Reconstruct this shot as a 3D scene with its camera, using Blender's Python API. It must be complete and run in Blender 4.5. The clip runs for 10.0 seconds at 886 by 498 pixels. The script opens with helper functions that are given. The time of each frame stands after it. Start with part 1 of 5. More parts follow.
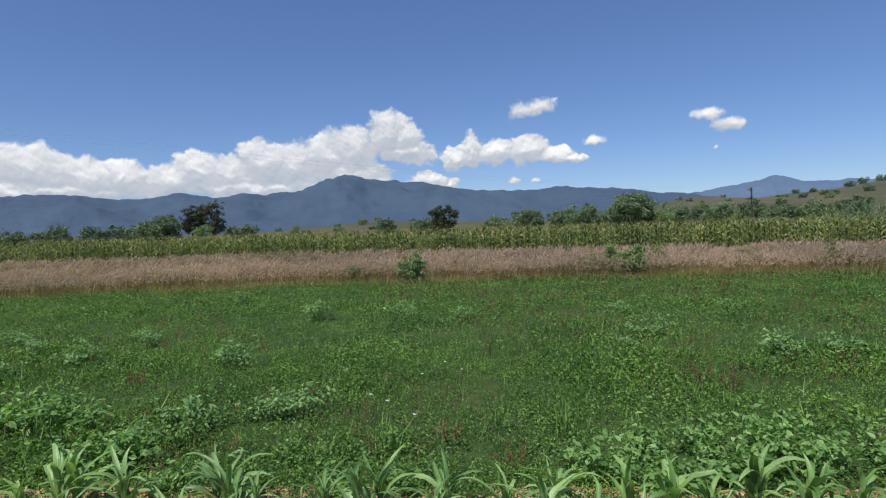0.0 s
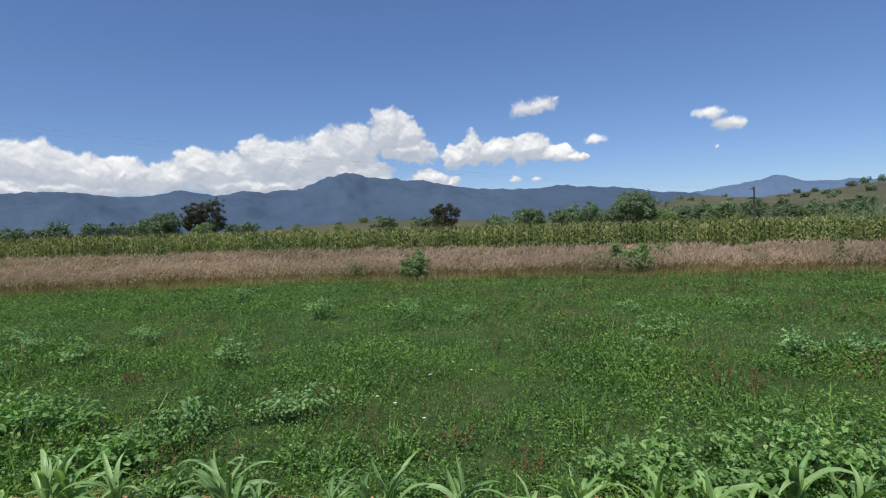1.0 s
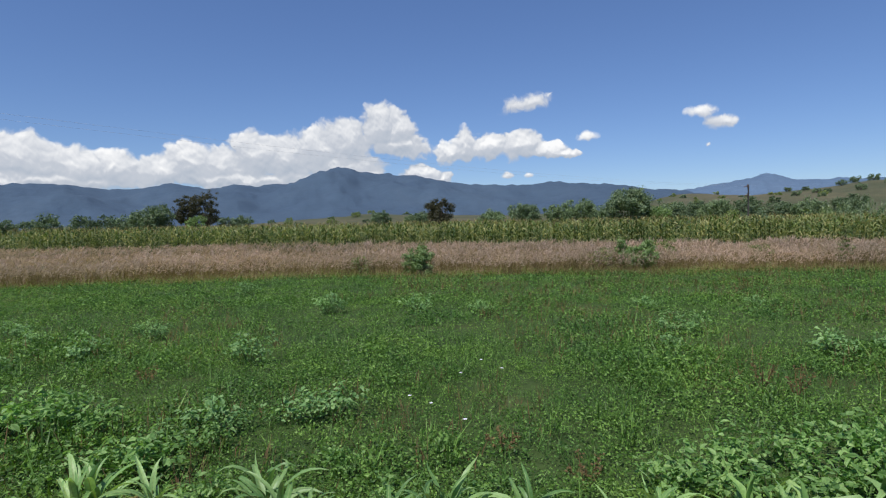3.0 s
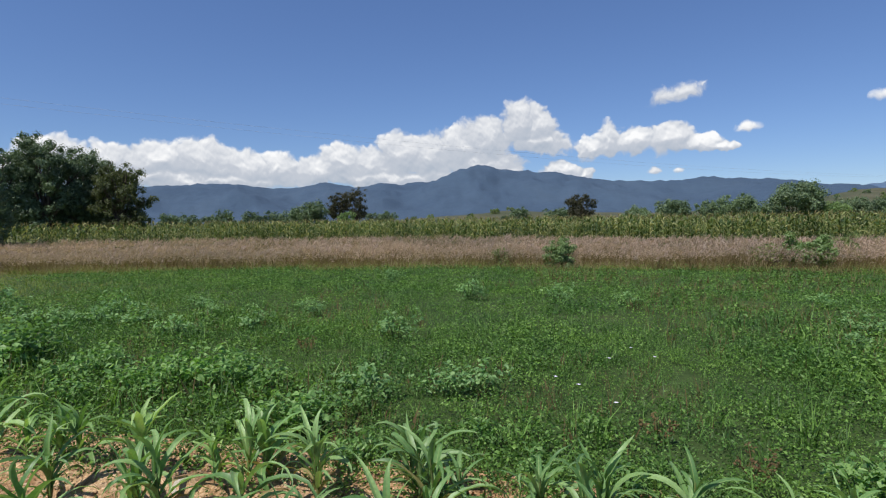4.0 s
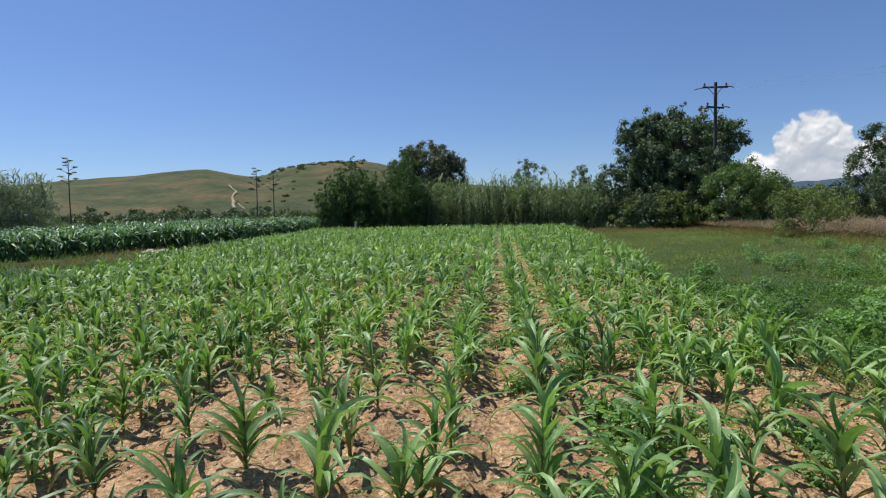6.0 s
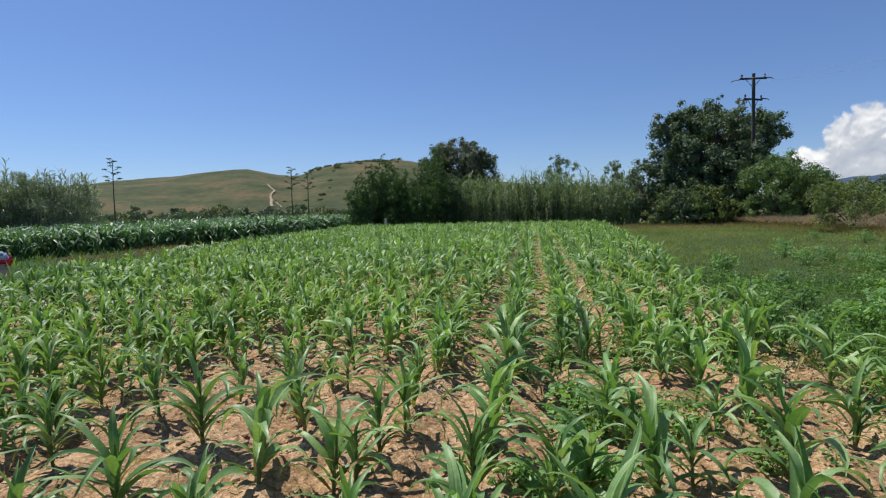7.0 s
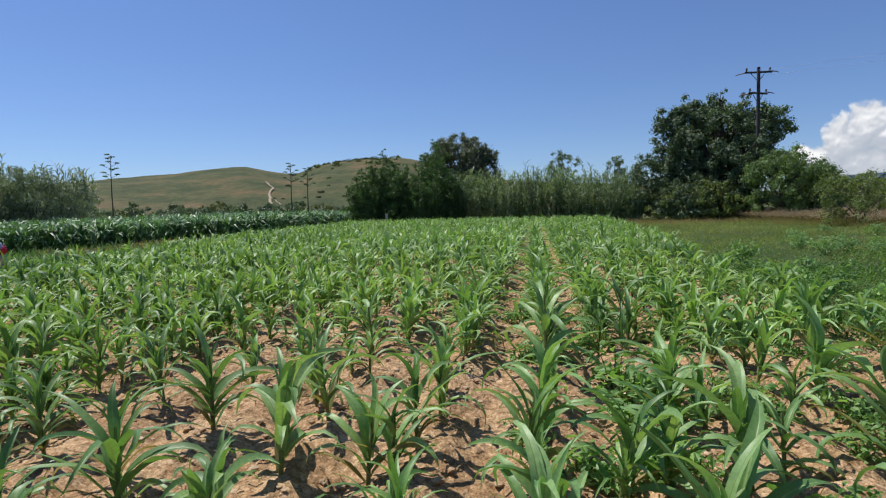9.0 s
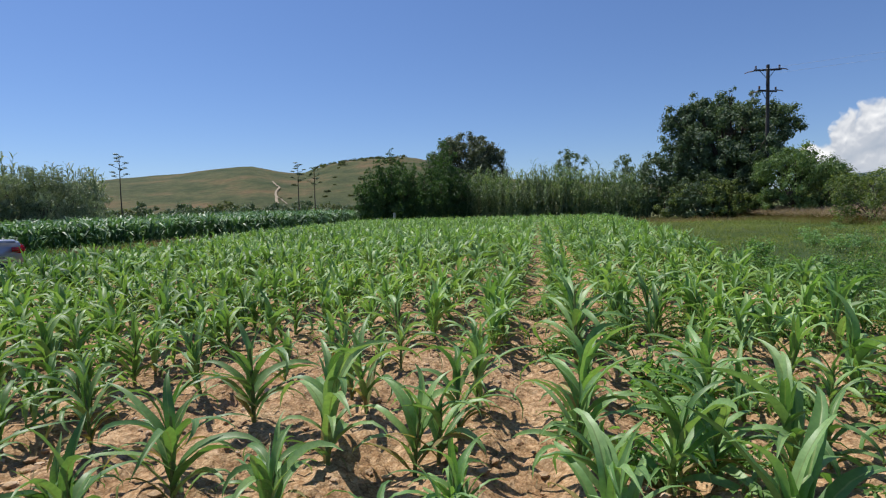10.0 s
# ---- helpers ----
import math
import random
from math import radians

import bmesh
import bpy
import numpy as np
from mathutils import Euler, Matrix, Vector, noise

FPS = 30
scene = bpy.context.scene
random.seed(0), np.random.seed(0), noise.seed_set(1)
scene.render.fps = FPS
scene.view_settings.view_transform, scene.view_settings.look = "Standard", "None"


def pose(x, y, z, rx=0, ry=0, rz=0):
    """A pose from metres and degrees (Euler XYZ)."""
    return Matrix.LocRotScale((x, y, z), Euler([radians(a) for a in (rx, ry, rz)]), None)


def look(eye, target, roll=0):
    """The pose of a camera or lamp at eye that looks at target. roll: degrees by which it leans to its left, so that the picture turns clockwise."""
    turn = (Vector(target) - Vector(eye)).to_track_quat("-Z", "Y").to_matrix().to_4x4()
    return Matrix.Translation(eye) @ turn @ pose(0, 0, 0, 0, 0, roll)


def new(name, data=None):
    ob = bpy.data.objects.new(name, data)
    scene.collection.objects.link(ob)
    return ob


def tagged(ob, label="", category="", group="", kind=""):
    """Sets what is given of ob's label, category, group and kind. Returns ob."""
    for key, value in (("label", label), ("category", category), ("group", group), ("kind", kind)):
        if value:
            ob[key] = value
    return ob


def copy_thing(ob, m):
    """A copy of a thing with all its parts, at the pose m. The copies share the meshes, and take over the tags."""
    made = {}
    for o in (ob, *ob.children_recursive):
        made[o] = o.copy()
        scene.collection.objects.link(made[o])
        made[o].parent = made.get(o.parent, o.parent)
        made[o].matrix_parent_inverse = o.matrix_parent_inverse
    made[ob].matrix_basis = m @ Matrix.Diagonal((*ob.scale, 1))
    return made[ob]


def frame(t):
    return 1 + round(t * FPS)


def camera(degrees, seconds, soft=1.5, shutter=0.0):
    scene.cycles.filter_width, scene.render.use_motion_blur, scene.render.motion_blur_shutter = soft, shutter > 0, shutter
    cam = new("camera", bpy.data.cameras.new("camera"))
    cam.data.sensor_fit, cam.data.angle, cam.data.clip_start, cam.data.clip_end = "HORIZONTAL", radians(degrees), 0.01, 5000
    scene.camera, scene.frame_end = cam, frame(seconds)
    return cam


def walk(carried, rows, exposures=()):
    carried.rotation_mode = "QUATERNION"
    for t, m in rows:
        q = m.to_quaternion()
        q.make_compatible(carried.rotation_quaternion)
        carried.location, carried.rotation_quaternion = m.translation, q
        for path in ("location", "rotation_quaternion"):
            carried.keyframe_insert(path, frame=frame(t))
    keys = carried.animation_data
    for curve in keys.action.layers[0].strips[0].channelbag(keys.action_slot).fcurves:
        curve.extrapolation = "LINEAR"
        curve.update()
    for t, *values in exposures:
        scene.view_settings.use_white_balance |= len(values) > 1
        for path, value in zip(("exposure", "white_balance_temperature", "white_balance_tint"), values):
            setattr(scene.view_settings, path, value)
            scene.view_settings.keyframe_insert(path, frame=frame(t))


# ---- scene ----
cam = camera(74.8, 10.0, soft=1.2)
PATH = [
    (0, (1.585, -0.008, 2.439), (1.378, 1.98, 2.365), -1.8),
    (0.5, (1.555, 0.142, 2.392), (1.346, 2.129, 2.317), -1.7),
    (1, (1.43, 0.305, 2.394), (1.221, 2.293, 2.315), -1.6),
    (1.5, (1.247, 0.39, 2.436), (1.038, 2.377, 2.354), -1.4),
    (2, (1.072, 0.423, 2.471), (0.861, 2.41, 2.386), -1.3),
    (3.3, (0.83, 0.61, 2.296), (0.653, 2.6, 2.199), -1.1),
    (3.5, (0.811, 0.6, 2.248), (0.56, 2.582, 2.153), -0.9),
    (4, (0.736, 0.649, 2.111), (0.092, 2.541, 2.014), -0.8),
    (4.5, (0.73, 0.69, 2.07), (-0.441, 2.308, 1.963), -0.5),
    (5, (0.731, 0.743, 1.999), (-0.94, 1.836, 1.887), -0.8),
    (5.5, (0.752, 0.927, 1.885), (-1.228, 1.183, 1.765), -0.8),
    (5.7, (0.79, 1.02, 1.86), (-1.208, 0.97, 1.738), -0.9),
    (6.8, (0.811, 1.68, 1.714), (-1.151, 1.311, 1.587), -1.5),
    (7, (0.734, 1.779, 1.686), (-1.227, 1.409, 1.558), -1.5),
    (7.5, (0.557, 1.905, 1.61), (-1.405, 1.54, 1.481), -1.5),
    (8, (0.431, 1.834, 1.536), (-1.531, 1.47, 1.406), -1.4),
    (8.5, (0.367, 1.634, 1.482), (-1.595, 1.269, 1.35), -1.5),
    (9, (0.347, 1.426, 1.437), (-1.615, 1.061, 1.303), -1.5),
    (9.5, (0.37, 1.294, 1.417), (-1.591, 0.926, 1.282), -1.6),
    (10, (0.415, 1.228, 1.411), (-1.543, 0.845, 1.275), -1.6),
]
walk(cam, [(t, look(eye, target, roll)) for t, eye, target, roll in PATH])

# ---- sky, sun, exposure ----
SUN_AZ, SUN_EL = 153.0, 60.0  # degrees to the left of +y, degrees up
scene.view_settings.exposure = 0.0
sun_way = Vector((-math.sin(radians(SUN_AZ)) * math.cos(radians(SUN_EL)), math.cos(radians(SUN_AZ)) * math.cos(radians(SUN_EL)), math.sin(radians(SUN_EL))))
world = bpy.data.worlds.new("sky")
scene.world = world
world.use_nodes = True
wn = world.node_tree
sky = wn.nodes.new("ShaderNodeTexSky")
sky.sky_type, sky.sun_disc = "NISHITA", False
sky.sun_elevation = radians(SUN_EL)
sky.sun_rotation = radians(-SUN_AZ)
sky.altitude, sky.air_density, sky.dust_density, sky.ozone_density = 1600, 1.0, 0.25, 3.5

# Clouds of the sky: cumulus heaps of (azimuth, elevation, half width, half height) in degrees.
BANK = [(52.8, 6.2, 2.4, 1.5), (49, 5.4, 3.0, 1.8), (45, 5.6, 3.0, 1.9), (41, 5.7, 3.0, 2.0), (37.5, 5.2, 2.6, 1.9), (34.4, 5.2, 2.0, 1.8), (31, 4.9, 2.6, 1.5), (28.6, 5.7, 2.6, 2.1), (25.6, 5.5, 2.6, 2.0), (22.8, 6.4, 2.8, 2.4), (20, 6.4, 2.6, 2.2), (17, 7.2, 2.6, 2.3), (14.4, 7.9, 2.6, 2.3), (11.2, 9.3, 1.9, 2.4), (9.2, 9.2, 1.9, 2.1), (9, 7.2, 3.0, 1.2), (15, 5.6, 4.5, 1.4), (42, 3.9, 12, 0.9), (24, 4.3, 9, 0.9)]
HEAPS = [(4.4, 6.8, 1.7, 1.1), (2.9, 7.5, 1.5, 1.9), (0.4, 7.2, 2.2, 1.4), (-2.4, 7.3, 1.9, 1.7), (-5.2, 6.7, 2.2, 0.9), (-6.8, 6.4, 1.5, 0.55), (12.6, 4.6, 2.2, 1.0), (7.2, 4.5, 2.0, 1.2), (4.9, 4.3, 1.0, 0.7)]
TOWER = [(68.0, 3.2, 1.7, 1.3), (66, 4.6, 1.7, 2.3), (64.2, 5.4, 1.6, 2.6), (62.7, 4.6, 1.4, 2.2), (60.6, 3.9, 1.6, 1.5), (58.2, 4.4, 1.6, 1.9), (55.4, 4.5, 1.8, 1.6), (63, 2.6, 4.6, 1.6)]
PUFFS = [(-2.0, 11.0, 1.7, 1.0), (-3.8, 11.4, 1.9, 0.95), (-8.9, 7.8, 1.4, 0.5), (-18.7, 9.3, 1.5, 0.65), (-20.6, 8.3, 1.9, 0.75), (-1.2, 4.4, 0.8, 0.5), (-3.6, 4.2, 0.6, 0.35), (-19.4, 6.3, 0.4, 0.3)]


def cloud_field():
    """A node group: how deep a direction, as azimuth and elevation, lies in the nearest heap."""
    g = bpy.data.node_groups.new("cloud_field", "ShaderNodeTree")
    g.interface.new_socket("Way", in_out="INPUT", socket_type="NodeSocketVector")
    g.interface.new_socket("Depth", in_out="OUTPUT", socket_type="NodeSocketFloat")
    start, end = g.nodes.new("NodeGroupInput"), g.nodes.new("NodeGroupOutput")
    way = calm = start.outputs[0]
    for scale, detail, amount in ((0.33, 2.0, 1.2), (0.85, 2.0, 0.8)):
        n = g.nodes.new("ShaderNodeTexNoise")
        n.inputs["Scale"].default_value, n.inputs["Detail"].default_value, n.inputs["Roughness"].default_value = scale, detail, 0.52
        g.links.new(start.outputs[0], n.inputs["Vector"])
        c = g.nodes.new("ShaderNodeVectorMath")
        c.operation = "MULTIPLY_ADD"
        g.links.new(n.outputs["Color"], c.inputs[0])
        c.inputs[1].default_value = (2 * amount, 1.5 * amount, 0)
        c.inputs[2].default_value = (-amount, -0.75 * amount, 0)
        s = g.nodes.new("ShaderNodeVectorMath")
        g.links.new(way, s.inputs[0])
        g.links.new(c.outputs[0], s.inputs[1])
        way = s.outputs[0]
        s = g.nodes.new("ShaderNodeVectorMath")
        c = g.nodes.new("ShaderNodeVectorMath")
        c.operation = "MULTIPLY_ADD"
        g.links.new(n.outputs["Color"], c.inputs[0])
        c.inputs[1].default_value, c.inputs[2].default_value = (1.1 * amount, 0.66 * amount, 0), (-0.55 * amount, -0.33 * amount, 0)
        g.links.new(calm, s.inputs[0])
        g.links.new(c.outputs[0], s.inputs[1])
        calm = s.outputs[0]
    nearest = None
    for az, el, w, h in BANK + HEAPS + TOWER + PUFFS:
        m = g.nodes.new("ShaderNodeVectorMath")
        m.operation = "MULTIPLY_ADD"
        g.links.new(calm if (az, el, w, h) in PUFFS else way, m.inputs[0])
        m.inputs[1].default_value, m.inputs[2].default_value = (1 / w, 1 / h, 0), (-az / w, -el / h, 0)
        d = g.nodes.new("ShaderNodeVectorMath")
        d.operation = "LENGTH"
        g.links.new(m.outputs[0], d.inputs[0])
        if (az, el, w, h) in PUFFS:  # thin, soft-edged
            q = g.nodes.new("ShaderNodeMath")
            q.operation = "MULTIPLY_ADD"
            g.links.new(d.outputs["Value"], q.inputs[0])
            q.inputs[1].default_value, q.inputs[2].default_value = 0.5, 0.58
            d = q
        if nearest is None:
            nearest = d.outputs["Value"]
        else:
            q = g.nodes.new("ShaderNodeMath")
            q.operation = "SMOOTH_MIN"
            g.links.new(nearest, q.inputs[0])
            g.links.new(d.outputs["Value"], q.inputs[1])
            q.inputs[2].default_value = 0.18
            nearest = q.outputs[0]
    # Round heads of cloud in three sizes.
    for scale, amount in ((0.62, 0.3), (1.5, 0.15), (3.6, 0.06)):
        cell = g.nodes.new("ShaderNodeTexVoronoi")
        cell.inputs["Scale"].default_value = scale
        g.links.new(way, cell.inputs["Vector"])
        q = g.nodes.new("ShaderNodeMath")
        q.operation = "MULTIPLY_ADD"
        g.links.new(cell.outputs["Distance"], q.inputs[0])
        q.inputs[1].default_value = amount
        s = g.nodes.new("ShaderNodeMath")
        s.operation = "SUBTRACT"
        g.links.new(nearest, s.inputs[0])
        s.inputs[1].default_value = amount * 0.42
        g.links.new(s.outputs[0], q.inputs[2])
        nearest = q.outputs[0]
    g.links.new(nearest, end.inputs[0])
    return g


def sky_math(op, a, b, c=None):
    n = wn.nodes.new("ShaderNodeMath")
    n.operation = op
    for socket, value in zip(n.inputs, (a, b, c)):
        if isinstance(value, bpy.types.NodeSocket):
            wn.links.new(value, socket)
        elif value is not None:
            socket.default_value = value
    return n.outputs[0]


sky_way = wn.nodes.new("ShaderNodeSeparateXYZ")
wn.links.new(wn.nodes.new("ShaderNodeTexCoord").outputs["Generated"], sky_way.inputs[0])
sky_az = sky_math("MULTIPLY", sky_math("ARCTAN2", sky_math("MULTIPLY", sky_way.outputs[0], -1.0), sky_way.outputs[1]), 57.29578)
sky_el = sky_math("MULTIPLY", sky_math("ARCSINE", sky_way.outputs[2], 0.0), 57.29578)
field = cloud_field()


def cloud_depth(lift, aside):
    place = wn.nodes.new("ShaderNodeCombineXYZ")
    wn.links.new(sky_math("ADD", sky_az, aside), place.inputs[0])
    wn.links.new(sky_math("ADD", sky_el, lift), place.inputs[1])
    grp = wn.nodes.new("ShaderNodeGroup")
    grp.node_tree = field
    wn.links.new(place.outputs[0], grp.inputs[0])
    return grp.outputs[0]


depth_here, depth_up, depth_high = cloud_depth(0.0, 0.0), cloud_depth(0.3, 0.06), cloud_depth(1.6, 0.2)
cover = wn.nodes.new("ShaderNodeMapRange")
cover.interpolation_type = "SMOOTHSTEP"
wn.links.new(depth_here, cover.inputs["Value"])
for key, value in (("From Min", 1.12), ("From Max", 0.84), ("To Min", 0.0), ("To Max", 0.97)):
    cover.inputs[key].default_value = value
relief = sky_math("MULTIPLY_ADD", sky_math("SUBTRACT", depth_up, depth_here), 0.75, 0.42)
relief = sky_math("MULTIPLY_ADD", sky_math("SUBTRACT", depth_high, depth_here), 0.3, relief)
tone = wn.nodes.new("ShaderNodeValToRGB")
for e, (at, col) in zip((tone.color_ramp.elements[0], tone.color_ramp.elements[1], tone.color_ramp.elements.new(0.5)), ((0.0, (0.42, 0.48, 0.57)), (1.0, (0.79, 0.79, 0.815)), (0.5, (0.57, 0.605, 0.67)))):
    e.position, e.color = at, (*col, 1)
wn.links.new(relief, tone.inputs["Fac"])
SKY_STRENGTH = 0.101
deep = wn.nodes.new("ShaderNodeMix")
deep.data_type, deep.blend_type = "RGBA", "MULTIPLY"
deep.inputs[0].default_value = 1.0
wn.links.new(sky.outputs["Color"], deep.inputs[6])
low = wn.nodes.new("ShaderNodeMapRange")
wn.links.new(sky_el, low.inputs["Value"])
for key, value in (("From Min", 0.0), ("From Max", 22.0), ("To Min", 0.8), ("To Max", 1.0)):
    low.inputs[key].default_value = value
deep.inputs[7].default_value = (0.92 * SKY_STRENGTH, 1.01 * SKY_STRENGTH, 1.22 * SKY_STRENGTH, 1)
over = wn.nodes.new("ShaderNodeMix")
over.data_type = "RGBA"
wn.links.new(cover.outputs[0], over.inputs[0])
clear = wn.nodes.new("ShaderNodeVectorMath")
clear.operation = "SCALE"
wn.links.new(deep.outputs[2], clear.inputs[0])
wn.links.new(low.outputs[0], clear.inputs["Scale"])
wn.links.new(clear.outputs[0], over.inputs[6])
wn.links.new(tone.outputs["Color"], over.inputs[7])
wn.links.new(over.outputs[2], wn.nodes["Background"].inputs["Color"])
sun_data = bpy.data.lights.new("sun", "SUN")
sun_data.energy, sun_data.angle, sun_data.color = 4.8, radians(0.53), (1.0, 0.965, 0.91)
sun_ob = new("sun", sun_data)
sun_ob.matrix_world = look((0, 0, 60), Vector((0, 0, 60)) - sun_way)


# ---- materials ----
def material(name):
    m = bpy.data.materials.new(name)
    m.use_nodes = True
    return m, m.node_tree, m.node_tree.nodes["Principled BSDF"]


def node(tree, kind, **inputs):
    n = tree.nodes.new(kind)
    for key, value in inputs.items():
        n.inputs[key].default_value = value
    return n


def noise_out(tree, scale, detail=4.0, rough=0.55, space="Object"):
    if space == "Position":
        co = tree.nodes.new("ShaderNodeNewGeometry").outputs["Position"]
    else:
        co = tree.nodes.new("ShaderNodeTexCoord").outputs[space]
    n = node(tree, "ShaderNodeTexNoise", Scale=scale, Detail=detail, Roughness=rough)
    tree.links.new(co, n.inputs["Vector"])
    return n.outputs["Fac"]


def ramp(tree, fac, stops):
    r = tree.nodes.new("ShaderNodeValToRGB")
    while len(r.color_ramp.elements) < len(stops):
        r.color_ramp.elements.new(0.5)
    for e, (at, col) in zip(r.color_ramp.elements, stops):
        e.position, e.color = at, (*col, 1)
    tree.links.new(fac, r.inputs["Fac"])
    return r.outputs["Color"]


def blend(tree, fac, a, b, mode="MIX"):
    m = tree.nodes.new("ShaderNodeMix")
    m.data_type, m.blend_type = "RGBA", mode
    for socket, value in ((m.inputs[0], fac), (m.inputs[6], a), (m.inputs[7], b)):
        if isinstance(value, bpy.types.NodeSocket):
            tree.links.new(value, socket)
        elif isinstance(value, (int, float)):
            socket.default_value = value
        else:
            socket.default_value = (*value, 1)
    return m.outputs[2]


def bump(tree, bsdf, height, strength, distance):
    b = node(tree, "ShaderNodeBump", Strength=strength, Distance=distance)
    tree.links.new(height, b.inputs["Height"])
    tree.links.new(b.outputs["Normal"], bsdf.inputs["Normal"])


def leaf_material(name, dark, mid, light, rough=0.5, through_light=0.35, patch=0.25, gloss=0.4, single=False, patch_lo=(0.62, 0.66, 0.6), patch_hi=(1.25, 1.2, 1.1)):
    """Leaves: colour by leaf, by patch of the field and by fine mottling; light shines through the blade."""
    m, t, p = material(name)
    rnd = t.nodes.new("ShaderNodeObjectInfo").outputs["Random"] if single else t.nodes.new("ShaderNodeNewGeometry").outputs["Random Per Island"]
    col = ramp(t, rnd, [(0.0, dark), (0.5, mid), (1.0, light)])
    far = ramp(t, noise_out(t, patch, 3.0, 0.6, "Position"), [(0.3, patch_lo), (0.7, patch_hi)])
    col = blend(t, 1.0, col, far, "MULTIPLY")
    fine = ramp(t, noise_out(t, 45.0, 2.0, 0.6), [(0.3, (0.82, 0.84, 0.8)), (0.7, (1.12, 1.1, 1.08))])
    col = blend(t, 1.0, col, fine, "MULTIPLY")
    t.links.new(col, p.inputs["Base Color"])
    p.inputs["Roughness"].default_value = rough
    p.inputs["Specular IOR Level"].default_value = gloss
    tr = t.nodes.new("ShaderNodeBsdfTranslucent")
    t.links.new(blend(t, 1.0, col, (1.25, 1.35, 0.55), "MULTIPLY"), tr.inputs["Color"])
    mix = node(t, "ShaderNodeMixShader", Fac=through_light)
    t.links.new(p.outputs[0], mix.inputs[1])
    t.links.new(tr.outputs[0], mix.inputs[2])
    t.links.new(mix.outputs[0], t.nodes["Material Output"].inputs["Surface"])
    return m


def rough_material(name, stops, scale, rough=0.9, scale2=None, bump_strength=0.4, bump_distance=0.02, space="Object", spread=0.28):
    """Earth, bark, stone, dry growth: two scales of mottling and fine relief."""
    m, t, p = material(name)
    col = ramp(t, noise_out(t, scale, 6.0, 0.65, space), stops)
    second = noise_out(t, scale2 or scale * 9, 5.0, 0.7, space)
    col = blend(t, 1.0, col, ramp(t, second, [(0.25, (1 - spread,) * 3), (0.75, (1 + spread,) * 3)]), "MULTIPLY")
    t.links.new(col, p.inputs["Base Color"])
    p.inputs["Roughness"].default_value = rough
    p.inputs["Specular IOR Level"].default_value = 0.2
    bump(t, p, second, bump_strength, bump_distance)
    return m


def plain_material(name, col, rough=0.5, metal=0.0, scale=20.0, spread=0.12):
    m, t, p = material(name)
    lo, hi = [c * (1 - spread) for c in col], [min(1, c * (1 + spread)) for c in col]
    t.links.new(ramp(t, noise_out(t, scale, 4.0), [(0.3, lo), (0.7, hi)]), p.inputs["Base Color"])
    p.inputs["Roughness"].default_value, p.inputs["Metallic"].default_value = rough, metal
    return m


def soil_material():
    """Dry red field soil: broad stains, crumbs with dark crevices between them, fine grain."""
    m, t, p = material("red_field_soil")
    col = ramp(t, noise_out(t, 1.6, 6.0, 0.65, "Position"), [(0.28, (0.325, 0.2, 0.108)), (0.5, (0.475, 0.322, 0.185)), (0.75, (0.61, 0.455, 0.29))])
    place = t.nodes.new("ShaderNodeNewGeometry").outputs["Position"]
    warp = t.nodes.new("ShaderNodeVectorMath")
    warp.operation = "MULTIPLY_ADD"
    grain = node(t, "ShaderNodeTexNoise", Scale=22.0, Detail=4.0)
    t.links.new(place, grain.inputs["Vector"])
    t.links.new(grain.outputs["Color"], warp.inputs[0])
    warp.inputs[1].default_value = (0.06, 0.06, 0.06)
    t.links.new(place, warp.inputs[2])
    for scale, dark, light in ((20.0, 0.62, 1.18), (65.0, 0.72, 1.22)):
        crumb = node(t, "ShaderNodeTexVoronoi", Scale=scale)
        t.links.new(warp.outputs[0], crumb.inputs["Vector"])
        tint = t.nodes.new("ShaderNodeSeparateColor")
        t.links.new(crumb.outputs["Color"], tint.inputs[0])
        col = blend(t, 1.0, col, ramp(t, tint.outputs[0], [(0.0, (dark, dark, dark)), (0.35, (0.98, 0.97, 0.95)), (1.0, (light, light, light * 1.03))]), "MULTIPLY")
        col = blend(t, 1.0, col, ramp(t, crumb.outputs["Distance"], [(0.35, (1, 1, 1)), (0.75, (0.72, 0.66, 0.6))]), "MULTIPLY")
    t.links.new(col, p.inputs["Base Color"])
    p.inputs["Roughness"].default_value, p.inputs["Specular IOR Level"].default_value = 0.95, 0.15
    bump(t, p, grain.outputs["Fac"], 1.0, 0.03)
    return m


M_MAIZE = leaf_material("young_maize_leaf", (0.128, 0.252, 0.078), (0.215, 0.378, 0.122), (0.36, 0.525, 0.21), 0.5, 0.32, 0.5, 0.45)
M_MAIZE_ONE = leaf_material("young_maize_blade", (0.116, 0.242, 0.08), (0.198, 0.356, 0.13), (0.33, 0.5, 0.218), 0.46, 0.3, 0.5, 0.45, single=True)
M_MAIZE_DRY = leaf_material("yellowed_maize_blade", (0.2, 0.22, 0.08), (0.3, 0.25, 0.12), (0.4, 0.31, 0.17), 0.7, 0.3, 0.5, 0.2, single=True)
M_RIB = leaf_material("maize_midrib", (0.2, 0.3, 0.11), (0.24, 0.34, 0.13), (0.28, 0.38, 0.16), 0.45, 0.2)
M_STALK = leaf_material("maize_stalk", (0.14, 0.2, 0.06), (0.18, 0.23, 0.08), (0.2, 0.18, 0.09), 0.5, 0.1)
M_DARK_MAIZE = leaf_material("tall_young_maize", (0.062, 0.145, 0.066), (0.11, 0.225, 0.108), (0.245, 0.39, 0.225), 0.48, 0.25, 0.3, 0.45)
